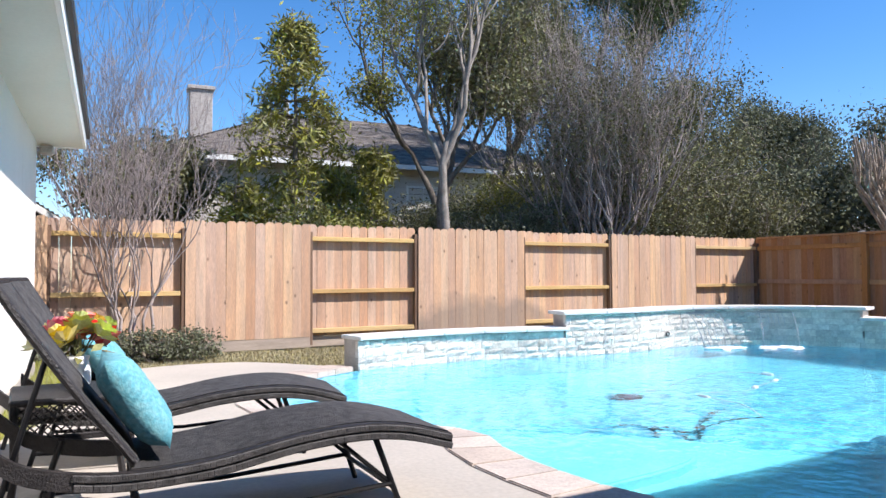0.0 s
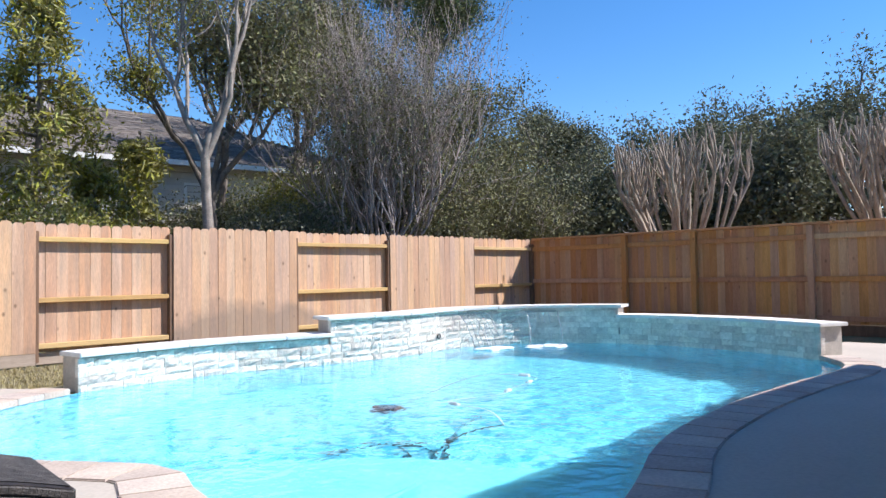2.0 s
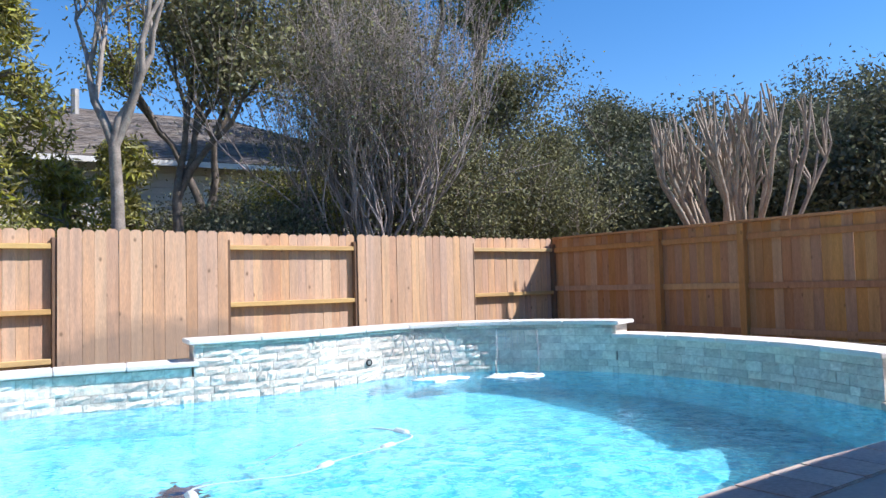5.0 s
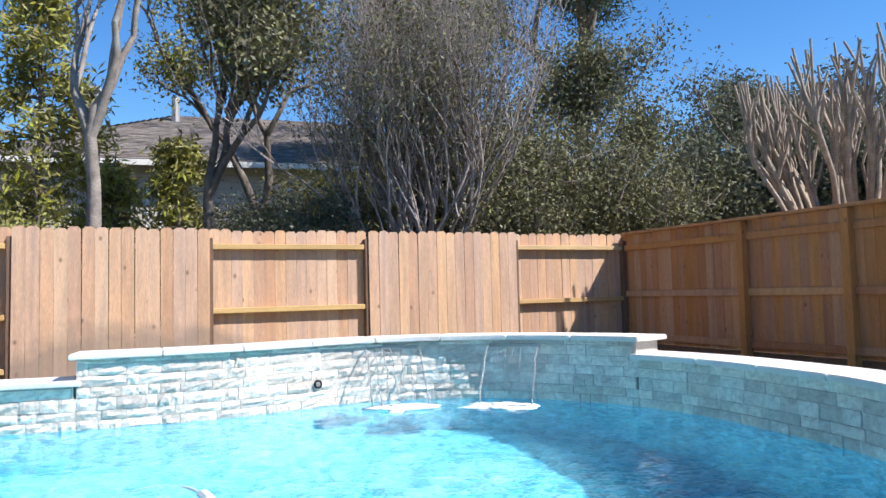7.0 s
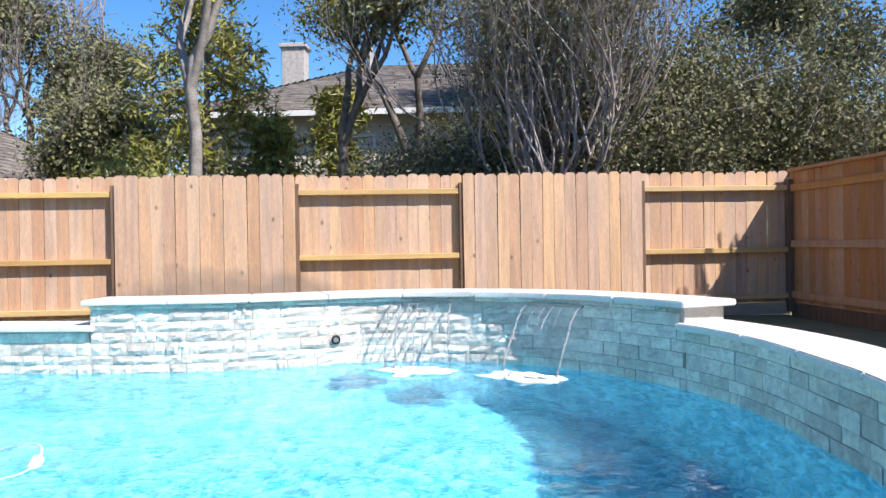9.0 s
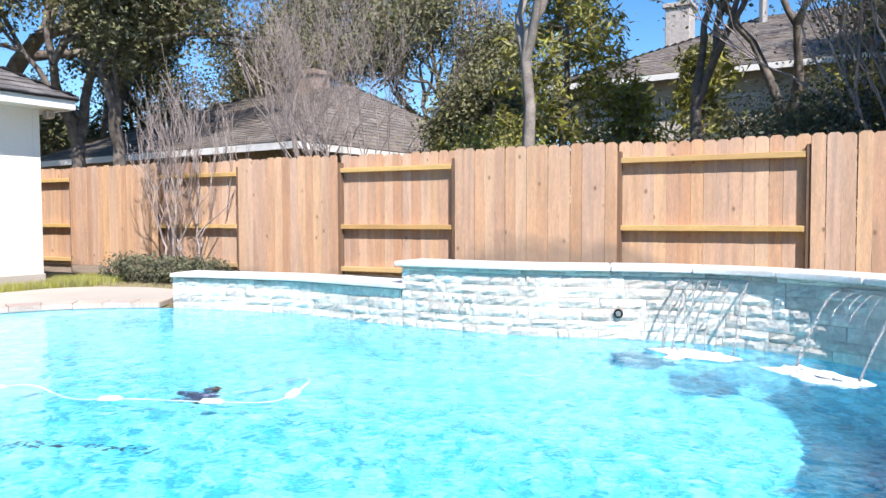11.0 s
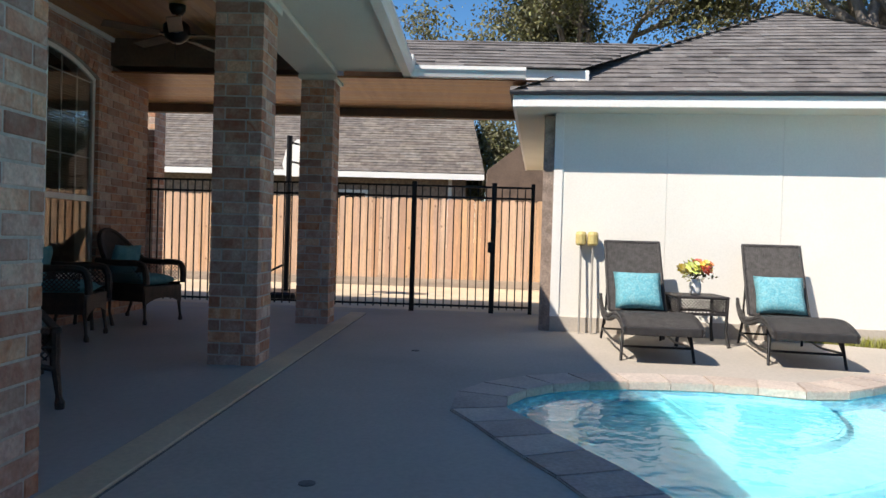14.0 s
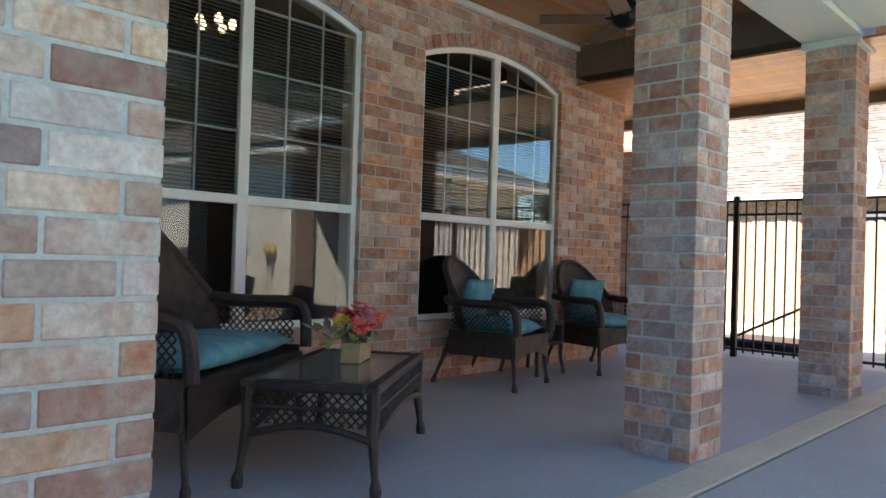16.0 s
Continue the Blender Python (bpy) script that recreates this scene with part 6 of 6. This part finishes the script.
# ---- ceiling fan ----
fan = thing("ceiling_fan", (-0.98, -1.5, CEIL_Z), "dark bronze ceiling fan with five blades", "ceiling fan")
part("canopy", lathe([(0.05, -0.09), (0.075, -0.05), (0.08, -0.0)]), M_BLACK, fan, smooth=True)
part("rod", tubes(([(0, 0, -0.05), (0, 0, -0.16)], 0.015)), M_BLACK, fan)
part("motor", lathe([(0.05, -0.36), (0.09, -0.33), (0.125, -0.28), (0.125, -0.2), (0.09, -0.16), (0.03, -0.14)], 20), M_BLACK, fan, smooth=True)
for k in range(5):
    b = part("blade", boxes(((0.16, -0.065, -0.006), (0.66, 0.065, 0.006), 0.005)), M_BEAM, fan)
    b.matrix_basis = pose(0, 0, -0.29, 12, 0, 20 + 72 * k)
    part("blade_arm", boxes(((0.08, -0.02, -0.008), (0.2, 0.02, 0.008), 0.004)), M_BLACK, fan).matrix_basis = pose(0, 0, -0.285, 0, 0, 20 + 72 * k)
part("pull_chain", tubes(([(0.03, 0, -0.36), (0.03, 0, -0.52)], 0.003)), M_BLACK, fan)

# ---- lamp in the room behind the window ----
M_BULB = material("lit_bulb", (1.0, 0.8, 0.5), 0.4, vary=0.0, bump=0.0)
M_BULB.node_tree.nodes["Principled BSDF"].inputs["Emission Color"].default_value = (1.0, 0.72, 0.38, 1)
M_BULB.node_tree.nodes["Principled BSDF"].inputs["Emission Strength"].default_value = 1.6
pendant = thing("pendant_lamp", (0.97, -4.2, 2.84), "small lit chandelier in the room behind the window", "lamp")
part("rod", tubes(([(0, 0, 0.02), (0, 0, CEIL_Z - 2.84)], 0.012)), M_BLACK, pendant)
for k in range(5):
    ca, sa = math.cos(k * 1.257), math.sin(k * 1.257)
    part("arm", tubes(([(0, 0, 0.04), (0.09 * ca, 0.09 * sa, -0.02), (0.14 * ca, 0.14 * sa, 0.0)], 0.007)), M_BLACK, pendant)
    part("bulb", lathe([(0.012, 0.0), (0.03, 0.02), (0.034, 0.05), (0.02, 0.08), (0.006, 0.09)], 10, (0.14 * ca, 0.14 * sa, 0.0)), M_BULB, pendant, smooth=True)
tagged(part("room_ceiling", boxes(((WALL_X0 + 0.3, WALL_Y - 2.3, CEIL_Z), (WALL_X1, WALL_Y - 0.26, CEIL_Z + 0.05))), M_ROOMDIM), "room ceiling painted near-black for the dimness behind the windows", "ceiling", kind="structure")

# ---- basketball hoop in the drive ----
hoop = thing("basketball_hoop", (-5.5, -1.55, 0), "portable basketball hoop with a white and blue backboard", "basketball hoop")
part("pole", tubes(([(0, 0, 0.1), (0, 0, 2.55)], 0.045)), M_BLACK, hoop)
part("brace", tubes(([(0, 0, 0.55), (0.1, -0.85, 0.1)], 0.018)), M_BLACK, hoop)
part("base", boxes(((-0.4, -1.0, 0), (0.45, 0.25, 0.12), 0.03)), M_BLACK, hoop)
fanb = [(-0.45, 0.0), (0.45, 0.0), (0.52, 0.2), (0.45, 0.45), (0.25, 0.6), (-0.25, 0.6), (-0.45, 0.45), (-0.52, 0.2)]
bb = upright(fanb, [], -0.02, 0.02)
board = part("backboard", bb, M_TRIM, hoop, "white backboard with blue rim")
board.matrix_basis = pose(-0.35, 0.25, 1.95, 0, 0, 70)
part("back_panel", upright([(x * 0.96, 0.3 + (z - 0.3) * 0.94) for x, z in fanb if x > 0.2], [], 0.022, 0.03), M_NAVY, board)
for dz in (0.15, 0.45):
    part("arm", tubes(([(0, 0, 2.0 + dz), (-0.32, 0.2, 1.98 + dz)], 0.016)), M_BLACK, hoop)

# ---- water spouts, foam, pool cleaner and hose ----
def spout(p, out, z0, reach, r, wob, seed):
    rng = random.Random(seed)
    p, out = Vector(p), Vector(out).normalized()
    pts = []
    for k in range(9):
        q = k / 8
        pts.append(p + out * reach * q + Vector((0, 0, z0 - (z0 - WATER_Z) * q * q)) + Vector((rng.gauss(0, wob), rng.gauss(0, wob), 0)))
    return pts, [r * rng.uniform(0.6, 1.4) for _ in pts]


for pos, name_s in (((7.12, 7.69), 1), ((8.2, 7.11), 2)):
    s_at = min(zip(WALL_FRONT, lengths), key=lambda c: (c[0].xy - Vector(pos)).length)[1]
    pw, ww, back = on_wall(s_at)
    f = thing("water_spout", (0, 0, 0), "clear water falling from a slot in the pool wall", "waterfall", "wall spouts")
    part("slot", boxes(((-0.26, -0.02, 0.44), (0.26, 0.05, 0.47), 0.004)), M_GALV, f).matrix_basis = Matrix.Translation(pw) @ Matrix.Rotation(math.atan2(ww.y, ww.x), 4, "Z")
    offs = (-0.25, -0.13, -0.06, 0.01, 0.09, 0.24) if name_s == 2 else (-0.26, -0.18, -0.1, -0.03, 0.05, 0.13, 0.25)
    for k, o in enumerate(offs):
        outer = k in (0, len(offs) - 1)
        pts, rad = spout(pw + ww * o, -back, 0.455, 0.44 + 0.03 * (k % 2), 0.008 if outer else 0.005, 0.006, 80 + k + name_s * 10)
        if not outer and name_s == 2:
            pts, rad = pts[1:6], rad[1:6]
            rad[0] = rad[-1] = 0.002
        vs, fs = tube(pts, rad, 6)
        raw_part("stream", vs, fs, M_FALL, f, True)
    foam = bmesh.new()
    frng = random.Random(90 + name_s)
    ctr = pw - back * 0.55
    rows = []
    for i in range(9):
        rr = (i / 8)
        ring = []
        for k in range(22):
            a = 2 * math.pi * k / 22
            n3 = noise.noise(Vector((math.cos(a) * 2 + name_s, math.sin(a) * 2, rr * 3)))
            q = rr * (1 + 0.9 * n3)
            v = ctr + ww * math.cos(a) * 0.3 * q - back * math.sin(a) * 0.16 * q
            ring.append(foam.verts.new((v.x, v.y, WATER_Z + 0.006 + (0.028 * (1 - rr * rr) + frng.uniform(-0.006, 0.008)) * (1 if i < 8 else 0) - (0.012 if i == 8 else 0))))
        rows.append(ring)
    for a, b in zip(rows[1:], rows[2:]):
        for k in range(22):
            foam.faces.new((a[k - 1], a[k], b[k], b[k - 1]))
    foam.faces.new(rows[1])
    bmesh.ops.delete(foam, geom=[v for v in foam.verts if not v.link_faces], context="VERTS")
    bmesh.ops.recalc_face_normals(foam, faces=foam.faces[:])
    tagged(part("foam", foam, M_FOAM, None, smooth=True), "white churned foam where the spout lands", "foam", "spout foam")

lamp_p, lamp_w, lamp_b = on_wall(min(zip(WALL_FRONT, lengths), key=lambda c: abs(c[0].x - 6.34) + abs(c[0].y - 7.65))[1])
lamp = thing("wall_fitting", tuple(lamp_p - lamp_b * 0.02 + Vector((0, 0, 0.16))), "small dark round fitting set in the stone wall", "pool fitting")
part("ring", tubes(([Vector((0.032 * math.cos(a), 0, 0.032 * math.sin(a))) for a in [k * math.pi / 6 for k in range(13)]], 0.008)), M_BLACK, lamp)
part("lens", boxes(((-0.025, -0.004, -0.025), (0.025, 0.02, 0.025), 0.008)), M_GALV, lamp)

cleaner = thing("pool_cleaner", (3.75, 5.7, POOL_FLOOR + 0.01), "navy blue pool cleaner on the pool floor", "pool cleaner", turn=25)
part("body", lathe([(0.09, 0.0), (0.12, 0.03), (0.12, 0.08), (0.09, 0.12), (0.04, 0.15)], 14), M_NAVY, cleaner, smooth=True)
for s in (-1, 1):
    part("wheel", tubes(([(0.02, s * 0.115, 0.06), (0.02, s * 0.15, 0.06)], 0.06), sides=14), M_BLACK, cleaner)
    part("fin", boxes(((-0.2, s * 0.08 - 0.025, 0.02), (-0.08, s * 0.08 + 0.025, 0.06), 0.01)), M_NAVY, cleaner)
hose = thing("pool_hose", (0, 0, 0), "white floating pool hose looped on the water", "hose")
hp = smooth_line([(3.01, 3.48, -0.07), (3.36, 3.95, -0.07), (3.44, 4.5, -0.07), (4.02, 4.4, -0.07), (4.34, 4.54, -0.07), (4.8, 4.68, -0.07), (5.11, 4.86, -0.07), (5.0, 5.3, -0.06), (4.75, 5.5, -0.25), (4.2, 5.6, -0.9), (3.8, 5.7, POOL_FLOOR + 0.16)], 6)
part("hose", tubes((hp, 0.010)), M_HOSE, hose, smooth=True)
DOWN = POOL_FLOOR + 0.03
loop_big = [(2.55 + 0.50 * math.cos(a), 4.4 + 0.42 * math.sin(a), DOWN) for a in [0.4 + 0.7 * i for i in range(10)]]
loop_small = [(2.42 + 0.30 * math.cos(a), 3.82 + 0.24 * math.sin(a), DOWN + 0.01) for a in [1.2 + 0.8 * i for i in range(8)]]
# Dark thin tube, dropping from the surface and looping over the pool floor.
hd = smooth_line([(3.01, 3.48, -0.07), (3.1, 3.9, -0.6), (3.1, 4.3, DOWN)] + loop_big + loop_small + [(2.9, 4.0, DOWN), (3.5, 4.5, DOWN), (4.2, 4.8, DOWN)], 6)
part("sunk_loop", tubes((hd, 0.012)), M_LOOPDARK, hose, "dark loops on the pool floor", smooth=True)
for i in (10, 22, 30, 38):
    a, b = hp[i], hp[i + 1]
    d = (b - a).normalized()
    floats = bmesh.new()
    add_raw(floats, tube([a - d * 0.07, a - d * 0.05, a + d * 0.05, a + d * 0.07], [0.018, 0.034, 0.034, 0.018], 10))
    part("float", floats, M_HOSE, hose)
for k, (x, y) in enumerate(((3.0, 0.75), (-0.6, 0.9))):
    tagged(part("deck_drain", lathe([(0.035, 0.0), (0.035, 0.004), (0.028, 0.004)], 18, (x, y, 0.0)), M_JOINT), "small round deck drain cover", "drain", "deck drains")
